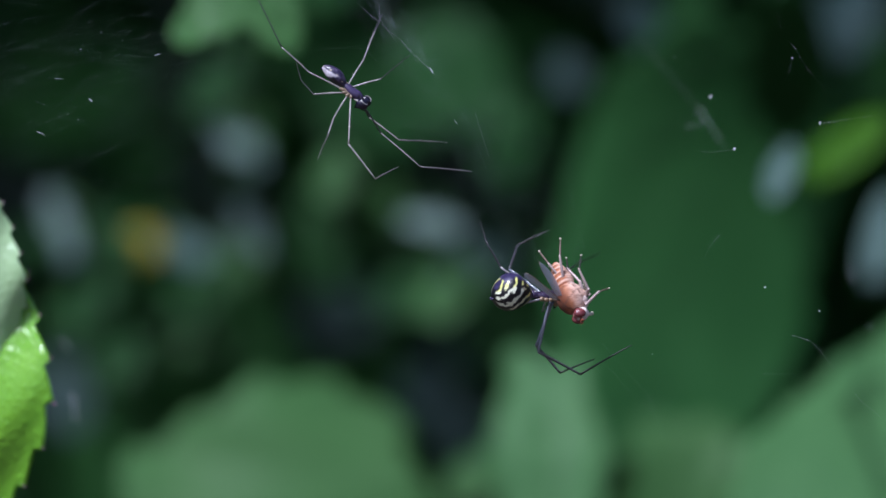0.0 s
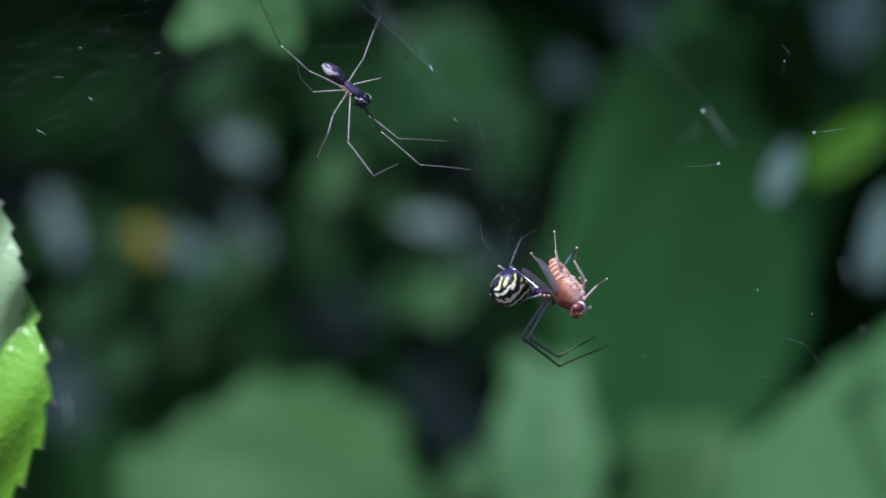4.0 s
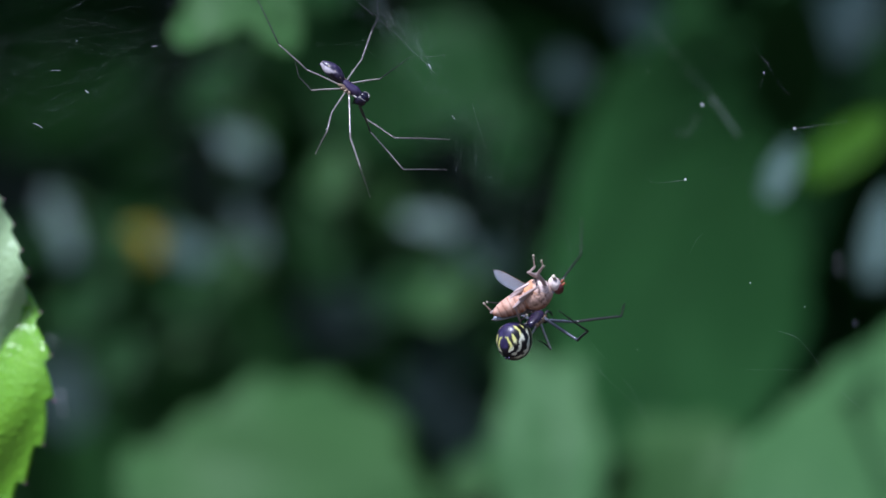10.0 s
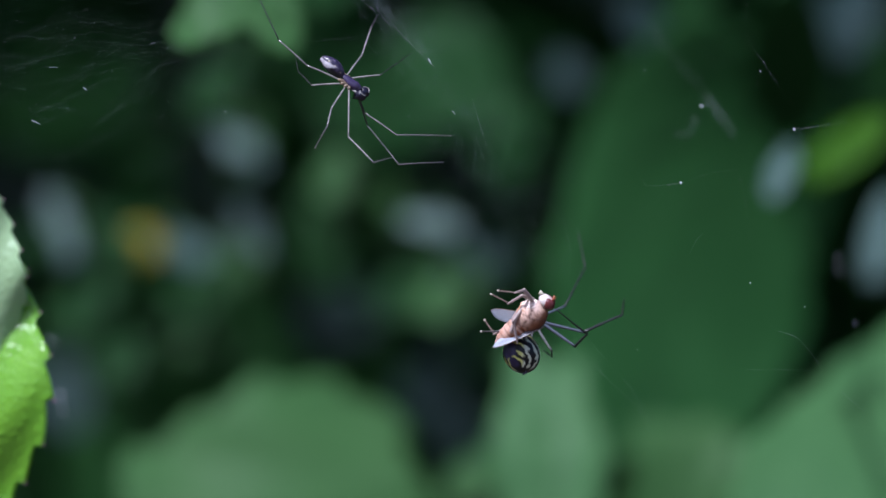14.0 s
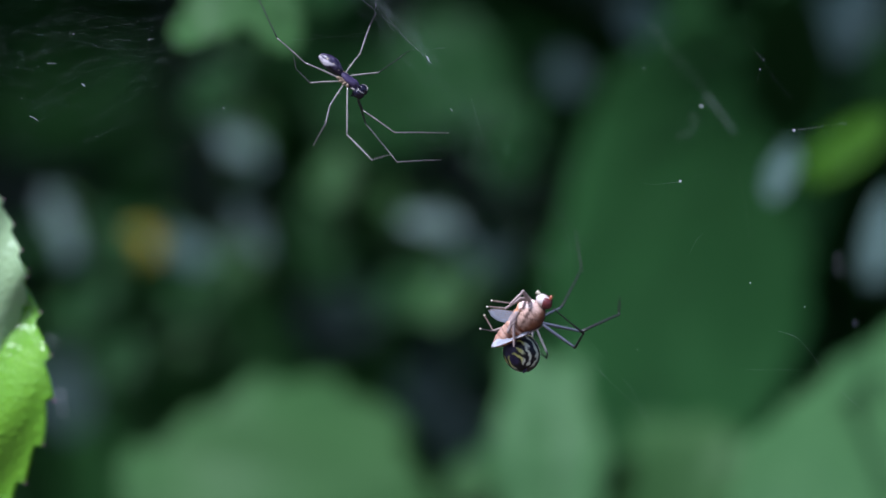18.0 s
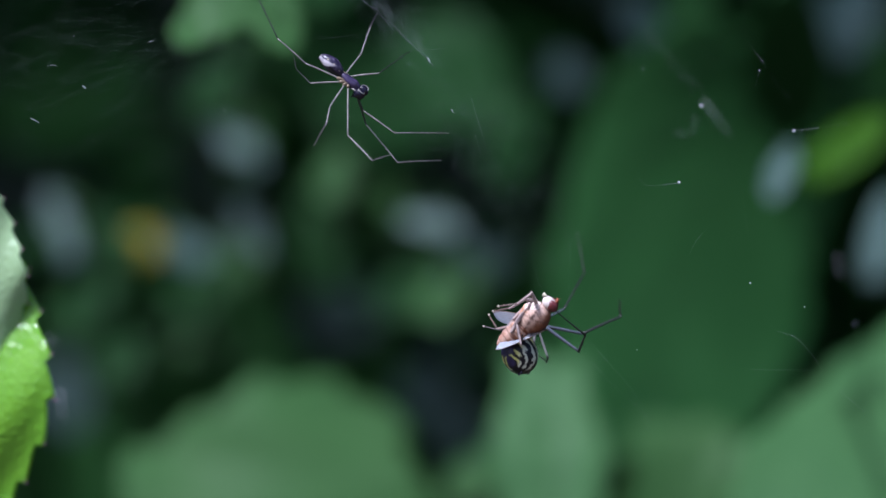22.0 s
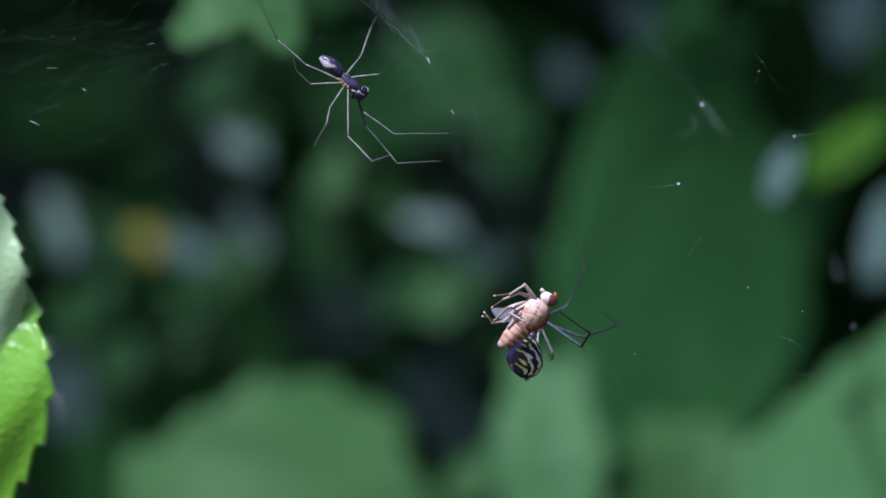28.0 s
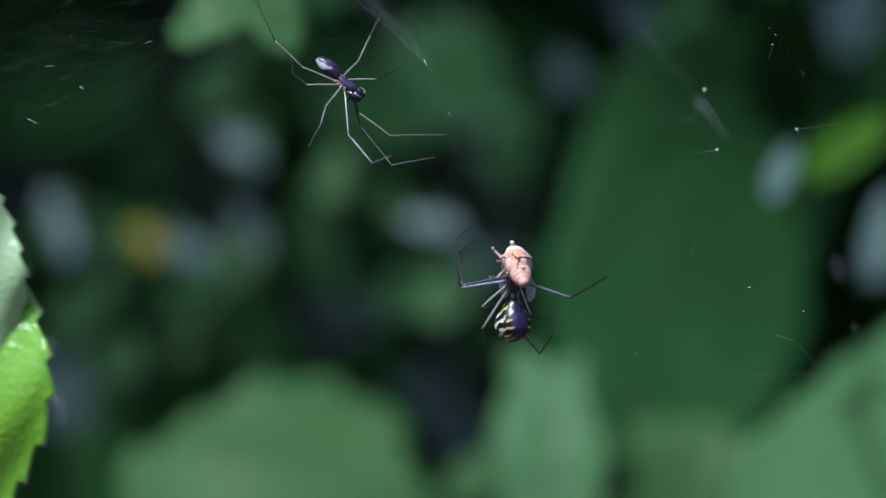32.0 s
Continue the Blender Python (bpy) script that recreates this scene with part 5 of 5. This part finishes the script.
    key_legs(FEMALE_LEGS, F_LEN, hips(1.0), body, [t for t, m in body], {
        (-1, 0): [(0, 948, 618, 992, 661, 1053, 638, 1, 1, -1), (1.2, 948, 620, 996, 661, 1052, 638, 1, 1, -1), (2, 917, 585, 984, 655, 1070, 618, 1, 1, -1), (3, 940, 605, 998, 640, 1068, 598, 1, 1, -1), (6, 924, 608, 990, 636, 1062, 590, 1, 1, -1), (7, 932, 602, 978, 614, 1022, 548, 1, 1, -1), (8, 920, 601, 958, 626, 989, 555, 1, 1, -1), (8.4, 913, 605, 947, 627, 981, 545, 1, 1, -1), (8.8, 920, 600, 953, 626, 977, 556, 1, 1, -1),
                  (9.2, 975, 610, 1010, 618, 985, 556, 1, 1, -1), (9.5, 1020, 602, 1042, 597, 996, 547, 1, 1, 1), (10, 1022, 602, 1038, 585, 985, 548, 1, 1, 1), (11.5, 1025, 606, 1041, 583, 988, 543, 1, 1, 1), (14, 1027, 620, 1040, 592, 985, 548, 1, 1, 1), (20, 1025, 619, 1035, 590, 980, 545, 1, 1, 1),
                  (25, 1025, 624, 1034, 592, 980, 548, 1, 1, 1), (28, 1038, 620, 1045, 590, 985, 548, 1, 1, 1), (29.2, 1043, 622, 1045, 600, 977, 552, 1, 1, 1), (30, 1045, 605, 1052, 580, 993, 555, 1, 1, 1), (30.3, 1003, 600, 1015, 608, 975, 575, -1, 1, 1), (31, 990, 545, 1000, 530, 985, 510, -1, -1, -1), (31.7, 960, 450, 985, 415, 990, 400, -1, -1, -1), (32, 935, 475, 920, 460, 930, 480, -1, -1, 1)],
        (-1, 1): [(0, 953, 625, 1028, 664, 1122, 610, -1, -1, -1), (1.2, 950, 625, 1022, 664, 1115, 610, -1, -1, -1), (2, 920, 590, 990, 658, 1078, 612, -1, -1, -1), (3, 925, 598, 998, 655, 1090, 602, -1, -1, -1), (6, 923, 610, 1004, 664, 1048, 652, -1, -1, -1), (7, 922, 606, 1003, 643, 1085, 570, -1, -1, -1), (8, 920, 604, 992, 638, 1069, 564, -1, -1, -1), (8.4, 915, 612, 1003, 645, 1075, 565, -1, -1, -1), (8.8, 925, 600, 1010, 632, 1077, 562, -1, -1, -1), (9.2, 1000, 583, 1090, 595, 1106, 535, -1, -1, -1),
                  (9.5, 1030, 572, 1118, 570, 1120, 527, -1, -1, -1), (10, 1022, 572, 1105, 562, 1115, 540, -1, -1, -1), (11.5, 1035, 575, 1105, 552, 1115, 527, -1, -1, -1), (14, 1037, 590, 1107, 560, 1115, 533, -1, -1, -1), (20, 1035, 590, 1103, 560, 1107, 530, -1, -1, -1), (25, 1030, 592, 1102, 562, 1103, 532, -1, -1, -1),
                  (28, 1035, 600, 1102, 578, 1075, 555, -1, -1, -1), (29.2, 1030, 605, 1095, 585, 1072, 568, -1, -1, -1), (30, 1008, 618, 1017, 600, 985, 570, -1, -1, -1), (30.3, 1025, 607, 1090, 578, 1128, 515, -1, -1, -1), (31, 1033, 556, 1055, 510, 1075, 475, -1, -1, -1), (31.4, 1020, 530, 1055, 510, 1085, 490, -1, -1, -1), (32, 1012, 528, 1050, 508, 1085, 490, -1, -1, -1)],
        (-1, 2): [(0, 962, 552, 968, 548, 975, 545, -1, -1, -1), (8.4, 935, 560, 945, 555, 955, 550, -1, -1, -1), (9.2, 937, 592, 935, 575, 930, 560, 1, -1, -1), (9.5, 966, 612, 960, 600, 955, 590, 1, -1, -1), (10, 975, 618, 965, 610, 955, 605, 1, -1, -1), (11.5, 982, 632, 975, 625, 965, 620, 1, -1, -1), (14, 990, 642, 980, 635, 965, 625, 1, -1, -1), (20, 975, 648, 968, 640, 955, 630, 1, -1, -1),
                  (25, 975, 655, 968, 645, 955, 635, 1, -1, -1), (28, 990, 650, 980, 640, 970, 630, 1, -1, -1), (29.2, 998, 643, 985, 632, 975, 625, 1, -1, -1), (30, 1000, 612, 1012, 612, 990, 575, 1, 1, -1), (30.3, 998, 620, 1010, 611, 985, 585, -1, 1, -1), (31, 990, 600, 1012, 600, 993, 562, -1, 1, -1), (31.4, 970, 585, 1000, 577, 988, 545, -1, 1, -1), (32, 945, 570, 980, 568, 980, 548, -1, 1, -1)],
        (-1, 3): [(0, 893, 546, 905, 535, 920, 525, 1, -1, -1), (7, 876, 539, 890, 530, 905, 520, 1, -1, -1), (8.4, 878, 567, 890, 550, 905, 540, 1, -1, -1), (8.8, 877, 583, 890, 560, 900, 540, 1, -1, -1), (9.2, 906, 605, 910, 580, 920, 560, 1, -1, -1), (9.5, 932, 615, 930, 590, 925, 570, 1, -1, -1), (10, 918, 632, 925, 610, 935, 590, 1, -1, -1), (11.5, 928, 645, 940, 625, 950, 605, 1, -1, -1),
                  (14, 927, 668, 940, 645, 950, 620, 1, -1, -1), (17, 941, 686, 930, 672, 935, 650, 1, -1, -1), (19, 932, 662, 940, 642, 950, 620, 1, -1, -1), (20, 932, 660, 940, 640, 950, 620, 1, -1, -1), (24, 935, 682, 895, 674, 900, 655, 1, -1, -1), (25, 935, 668, 930, 645, 945, 625, 1, -1, -1), (28, 948, 655, 950, 635, 955, 615, 1, -1, -1), (29.2, 960, 672, 960, 640, 955, 615, 1, -1, -1), (30, 995, 650, 1015, 650, 985, 578, 1, -1, -1), (30.3, 973, 650, 997, 665, 992, 610, -1, -1, 1), (31, 968, 650, 996, 668, 994, 602, -1, -1, 1), (31.4, 935, 615, 975, 645, 986, 592, -1, -1, 1), (32, 922, 602, 961, 633, 983, 585, -1, -1, 1)],
        (1, 0): [(0, 1010, 480, 1040, 462, 1075, 450, -1, -1, -1), (7, 1000, 440, 1010, 425, 1020, 420, -1, -1, -1), (8.4, 1000, 490, 1040, 470, 1070, 450, -1, -1, -1), (9, 1010, 450, 1030, 410, 1050, 355, -1, -1, -1), (9.2, 1000, 470, 1025, 415, 1050, 362, -1, -1, -1), (9.5, 1005, 480, 1040, 430, 1047, 380, -1, -1, -1), (10, 1000, 495, 1036, 452, 1040, 385, -1, -1, -1), (11.5, 1003, 535, 1043, 460, 1037, 395, -1, -1, -1),
                 (14, 1005, 545, 1045, 475, 1034, 405, -1, -1, -1), (20, 1000, 545, 1040, 478, 1032, 405, -1, -1, -1), (25, 1003, 548, 1045, 485, 1030, 408, -1, -1, -1), (28, 1008, 545, 1045, 480, 1033, 412, -1, -1, -1), (29.2, 1010, 510, 1035, 475, 1030, 430, -1, -1, -1), (30, 960, 500, 1003, 430, 1035, 412, -1, -1, -1), (30.3, 912, 515, 960, 440, 1035, 417, -1, 1, -1), (30.7, 880, 535, 936, 445, 990, 420, 1, 1, -1), (31, 862, 500, 850, 440, 870, 405, 1, -1, -1), (31.4, 838, 508, 820, 420, 836, 394, 1, -1, -1), (32, 818, 505, 805, 425, 842, 393, 1, -1, -1)],
        (1, 1): [(0, 903, 478, 918, 434, 975, 407, -1, -1, -1), (3, 908, 478, 930, 425, 955, 400, -1, -1, -1), (7, 895, 470, 905, 440, 935, 445, -1, -1, -1), (8, 905, 458, 912, 425, 937, 376, -1, -1, -1), (8.4, 885, 465, 902, 405, 960, 380, -1, -1, -1), (8.8, 882, 480, 890, 445, 900, 425, -1, -1, -1), (9.2, 915, 515, 905, 500, 890, 495, -1, -1, -1), (10, 915, 555, 930, 545, 940, 530, -1, 1, -1), (14, 918, 575, 935, 560, 945, 545, -1, 1, -1), (28, 920, 575, 938, 560, 950, 545, -1, 1, -1), (29.2, 900, 600, 880, 605, 890, 595, -1, 1, -1), (30, 872, 585, 860, 580, 880, 560, -1, 1, -1),
                 (30.3, 882, 543, 875, 482, 897, 448, -1, 1, -1), (31, 858, 545, 855, 480, 866, 468, -1, 1, -1), (31.4, 843, 510, 824, 440, 842, 395, -1, 1, -1), (32, 815, 511, 810, 450, 846, 418, -1, 1, -1)],
        (1, 2): [(0, 930, 500, 925, 510, 930, 520, -1, 1, -1), (8.4, 905, 500, 900, 510, 905, 520, -1, 1, -1), (9.2, 915, 540, 910, 545, 915, 550, -1, 1, -1), (14, 925, 585, 930, 595, 940, 600, -1, 1, -1), (29.2, 930, 585, 940, 595, 945, 600, -1, 1, -1), (30, 930, 560, 925, 575, 935, 580, -1, -1, -1), (30.3, 890, 565, 900, 570, 910, 575, 1, -1, -1), (31, 884, 585, 895, 580, 905, 575, 1, -1, -1), (31.4, 865, 552, 880, 550, 890, 545, 1, -1, -1), (32, 848, 548, 862, 545, 875, 540, 1, -1, -1)],
        (1, 3): [(0, 880, 468, 857, 422, 850, 390, -1, -1, -1), (3, 878, 470, 855, 430, 852, 400, -1, -1, -1), (7, 862, 458, 848, 420, 850, 400, -1, -1, -1), (8, 845, 464, 822, 398, 816, 375, -1, -1, -1), (8.4, 850, 465, 828, 413, 831, 390, -1, -1, -1), (8.8, 838, 460, 820, 408, 832, 355, -1, -1, -1), (9.2, 890, 508, 875, 500, 870, 490, -1, -1, -1), (9.5, 905, 560, 890, 565, 900, 570, -1, -1, -1), (11.5, 918, 640, 940, 676, 968, 655, -1, -1, -1), (14, 925, 640, 935, 655, 940, 640, -1, -1, -1), (28, 930, 640, 940, 655, 945, 640, -1, -1, -1), (29.2, 875, 618, 825, 630, 812, 632, -1, -1, -1), (30, 890, 575, 868, 585, 865, 590, -1, -1, -1),
                 (30.3, 890, 605, 876, 609, 880, 600, 1, -1, -1), (31, 886, 620, 882, 625, 892, 615, 1, -1, -1), (31.4, 858, 598, 842, 610, 850, 605, 1, -1, -1), (32, 850, 588, 858, 612, 905, 598, 1, -1, 1)],
    })
    # the fly: time, front of the head x, y, end of the tail x, y, +1 where the head is nearer, back (right, up, near)
    rows = rows_of("""0 1030 565 978 466 1 -.8 -.35 .45   1 1034 560 975 469 1 -.8 -.35 .45   2 1037 560 983 466 1 -.8 -.35 .45   2.5 1028 558 976 465 1 -.8 -.35 .45
        3 1036 557 978 464 1 -.8 -.35 .45   3.5 1031 554 977 459 1 -.8 -.35 .45   5.5 1021 560 965 462 1 -.8 -.35 .45   6 1018 558 966 458 1 -.8 -.35 .45
        6.5 1015 553 960 456 1 -.8 -.35 .45   7 1020 548 955 454 1 -.76 -.42 .45   8 1014 532 933 453 1 -.76 -.42 .45   8.4 1005 548 943 459 1 -.8 -.35 .45
        8.6 1006 542 932 458 1 -.65 -.6 .3   8.8 1013 524 912 456 1 -.5 -.8 0   9.0 1024 500 905 474 1 -.1 -.85 -.5   9.2 1028 500 905 492 1 -.05 -.85 -.5
        9.5 1027 490 897 526 1 0 -.75 -.65   10 993 500 872 560 1 .2 -.65 -.7   10.5 986 510 868 583 1 .4 -.6 -.65   11 981 516 869 592 1 .5 -.6 -.6
        11.5 974 520 872 604 1 .68 -.70 -.14   12 966 506 876 598 1 .68 -.70 -.14   12.5 972 516 880 606 1 .68 -.70 -.14   13 973 522 882 606 1 .68 -.70 -.14
        14 976 528 880 614 1 .68 -.70 -.14   16.5 976 528 878 614 1 .68 -.70 -.14   17 973 530 878 618 1 .68 -.70 -.14   18 971 527 877 617 1 .68 -.70 -.14
        19 973 527 878 618 1 .68 -.70 -.14   20 976 530 877 618 1 .68 -.70 -.14   21 974 533 877 620 1 .68 -.70 -.14   22 982 532 883 617 1 .68 -.70 -.14
        23 980 535 880 617 1 .68 -.70 -.14   24 976 533 878 617 1 .68 -.70 -.14   25 975 535 875 621 1 .68 -.70 -.14   25.5 979 537 877 621 1 .68 -.70 -.14
        27.5 977 530 882 620 1 .68 -.70 -.14   28 979 522 886 620 1 .66 -.66 -.25   28.5 990 520 893 617 1 .6 -.62 -.4   29.2 1010 510 888 605 1 .3 -.6 -.7
        29.6 1012 502 900 590 -1 .35 -.6 -.7   30 1010 484 918 560 -1 .4 -.6 -.7   30.3 998 490 958 545 -1 .45 -.65 -.6   30.7 965 490 966 540 -1 .2 -.83 -.5
        31 956 486 961 541 -1 .1 -.85 -.5   31.4 922 454 942 524 -1 .1 -.85 -.5   31.7 911 456 930 523 -1 .1 -.85 -.5   32 908 445 928 508 -1 .1 -.85 -.5""", 9)
    keys = []
    for t, hx, hy, tx, ty, near, *up in rows:
        dx, dy = hx - tx, hy - ty
        depth = near * math.sqrt(max(0.0, (122 * FLY_SIZE) ** 2 - dx * dx - dy * dy))
        middle = at(tx + dx * 0.62, ty + dy * 0.62, -0.0006)
        keys.append((t, basis(middle, view(dx, -dy, depth), view(*up))))
    walk(fly, keys)
    # wings: time, where the tip points (right, up, near), which way the upper face looks
    for sy, plan in ((1, ((0, (-.62, .5, .6), (-.55, -.6, .6)), (8.6, (-.62, .5, .6), (-.55, -.6, .6)), (9.5, (-.95, -.1, .2), (.1, -.5, -.85)),
                          (10.5, (-.92, -.37, -.05), (.15, -.75, -.6)), (29.2, (-.92, -.37, -.05), (.15, -.75, -.6)), (30, (-.85, -.35, .1), (.2, -.5, -.8)),
                          (30.7, (.12, -.5, -.86), (.6, -.5, .5)), (32, (.12, -.5, -.86), (.6, -.5, .5)))),
                     (-1, ((0, (-.38, .7, .3), (-.8, -.2, .6)), (8.6, (-.38, .7, .3), (-.8, -.2, .6)), (9.5, (-.8, .55, -.3), (.4, .3, -.8)),
                           (10.5, (-.86, .3, -.42), (.38, .22, -.75)), (12, (-.9, .12, -.42), (.38, .22, -.75)), (29.2, (-.9, .12, -.42), (.38, .22, -.75)),
                           (30, (-.88, .05, -.4), (.3, .2, -.8)), (30.7, (-.1, -.5, -.86), (-.6, -.5, .5)), (32, (-.1, -.5, -.86), (-.6, -.5, .5))))):
        hinge = Vector((8, sy * 11, 25 if sy > 0 else 14)) * FLY_SIZE * U
        turned = [(t, basis(Vector(), -view(*tip), view(*face))) for t, tip, face in plan]
        times = sorted({t for t, m in turned} | {t for t, m in keys})
        walk(WINGS[sy], [(t, Matrix.Translation(hinge) @ sampled(keys, t).to_3x3().inverted().to_4x4() @ sampled(turned, t)) for t in times])
    # legs: time, knee, ankle and tip in the grid, and which way each piece goes in depth
    key_legs(FLY_LEGS, FLY_LEN, FLY_HIPS, keys, [t for t, m in keys], {
        (1, 0): [(3, 1040, 530, 1062, 508, 1079, 503, 1, 1, -1), (8.4, 1012, 527, 1032, 497, 1042, 470, 1, 1, -1), (9.5, 985, 470, 1000, 455, 1010, 445, 1, 1, -1), (11, 935, 500, 930, 492, 905, 490, 1, 1, -1), (19, 928, 517, 905, 540, 876, 534, 1, 1, -1), (24, 936, 519, 910, 535, 870, 548, 1, 1, -1), (29.6, 960, 488, 935, 505, 915, 505, 1, 1, -1), (30.7, 930, 475, 915, 490, 900, 480, 1, -1, 1), (32, 883, 458, 874, 443, 872, 440, 1, -1, 1)],
        (1, 1): [(3, 1043, 505, 1022, 460, 1031, 447, 1, 1, -1), (8.4, 1008, 476, 982, 450, 984, 425, 1, 1, -1), (9.5, 950, 505, 965, 475, 960, 455, 1, 1, -1), (11, 914, 552, 925, 585, 930, 570, 1, -1, -1), (19, 911, 575, 911, 612, 925, 590, 1, 1, -1), (29.6, 935, 535, 960, 540, 940, 520, 1, 1, -1), (30.7, 920, 505, 945, 500, 960, 490, 1, 1, -1), (32, 866, 474, 880, 462, 893, 455, 1, 1, -1)],
        (1, 2): [(3, 966, 469, 993, 445, 995, 419, -1, 1, -1), (8.4, 930, 450, 945, 430, 938, 405, -1, 1, -1), (9.5, 930, 520, 945, 545, 960, 540, 1, -1, -1), (11, 905, 590, 925, 585, 930, 570, 1, -1, -1), (19, 895, 600, 925, 598, 935, 580, 1, -1, -1), (29.6, 930, 560, 950, 555, 950, 540, 1, -1, -1), (30.7, 985, 525, 960, 505, 935, 510, 1, 1, -1), (32, 890, 480, 880, 490, 868, 490, 1, 1, -1)],
        (-1, 0): [(3, 1035, 525, 1050, 515, 1040, 500, -1, -1, -1), (9.5, 970, 465, 990, 450, 1000, 440, 1, -1, -1), (11, 925, 505, 905, 515, 880, 492, 1, -1, -1), (19, 922, 530, 890, 552, 868, 548, 1, -1, -1), (29.6, 950, 495, 920, 505, 905, 520, 1, -1, -1), (30.7, 955, 470, 930, 480, 915, 475, 1, 1, 1), (32, 930, 455, 915, 458, 905, 450, 1, 1, 1)],
        (-1, 1): [(3, 1030, 490, 1010, 470, 1008, 452, -1, -1, -1), (9.5, 935, 490, 920, 510, 900, 505, 1, -1, -1), (11, 905, 560, 885, 570, 858, 575, 1, -1, -1), (19, 905, 570, 890, 590, 854, 582, 1, -1, -1), (29.6, 920, 520, 905, 540, 890, 535, 1, -1, -1), (30.7, 990, 500, 965, 495, 940, 500, 1, 1, -1), (32, 949, 460, 925, 455, 905, 458, 1, 1, -1)],
        (-1, 2): [(3, 985, 480, 975, 462, 960, 441, -1, -1, -1), (9.5, 915, 510, 900, 525, 890, 515, 1, -1, -1), (11, 890, 580, 875, 580, 858, 560, 1, -1, -1), (19, 890, 590, 875, 585, 862, 560, 1, -1, -1), (29.6, 915, 545, 900, 545, 888, 530, 1, -1, -1), (30.7, 1000, 530, 965, 515, 930, 520, 1, 1, -1), (32, 955, 492, 925, 474, 900, 483, 1, 1, -1)],
    })


motions()
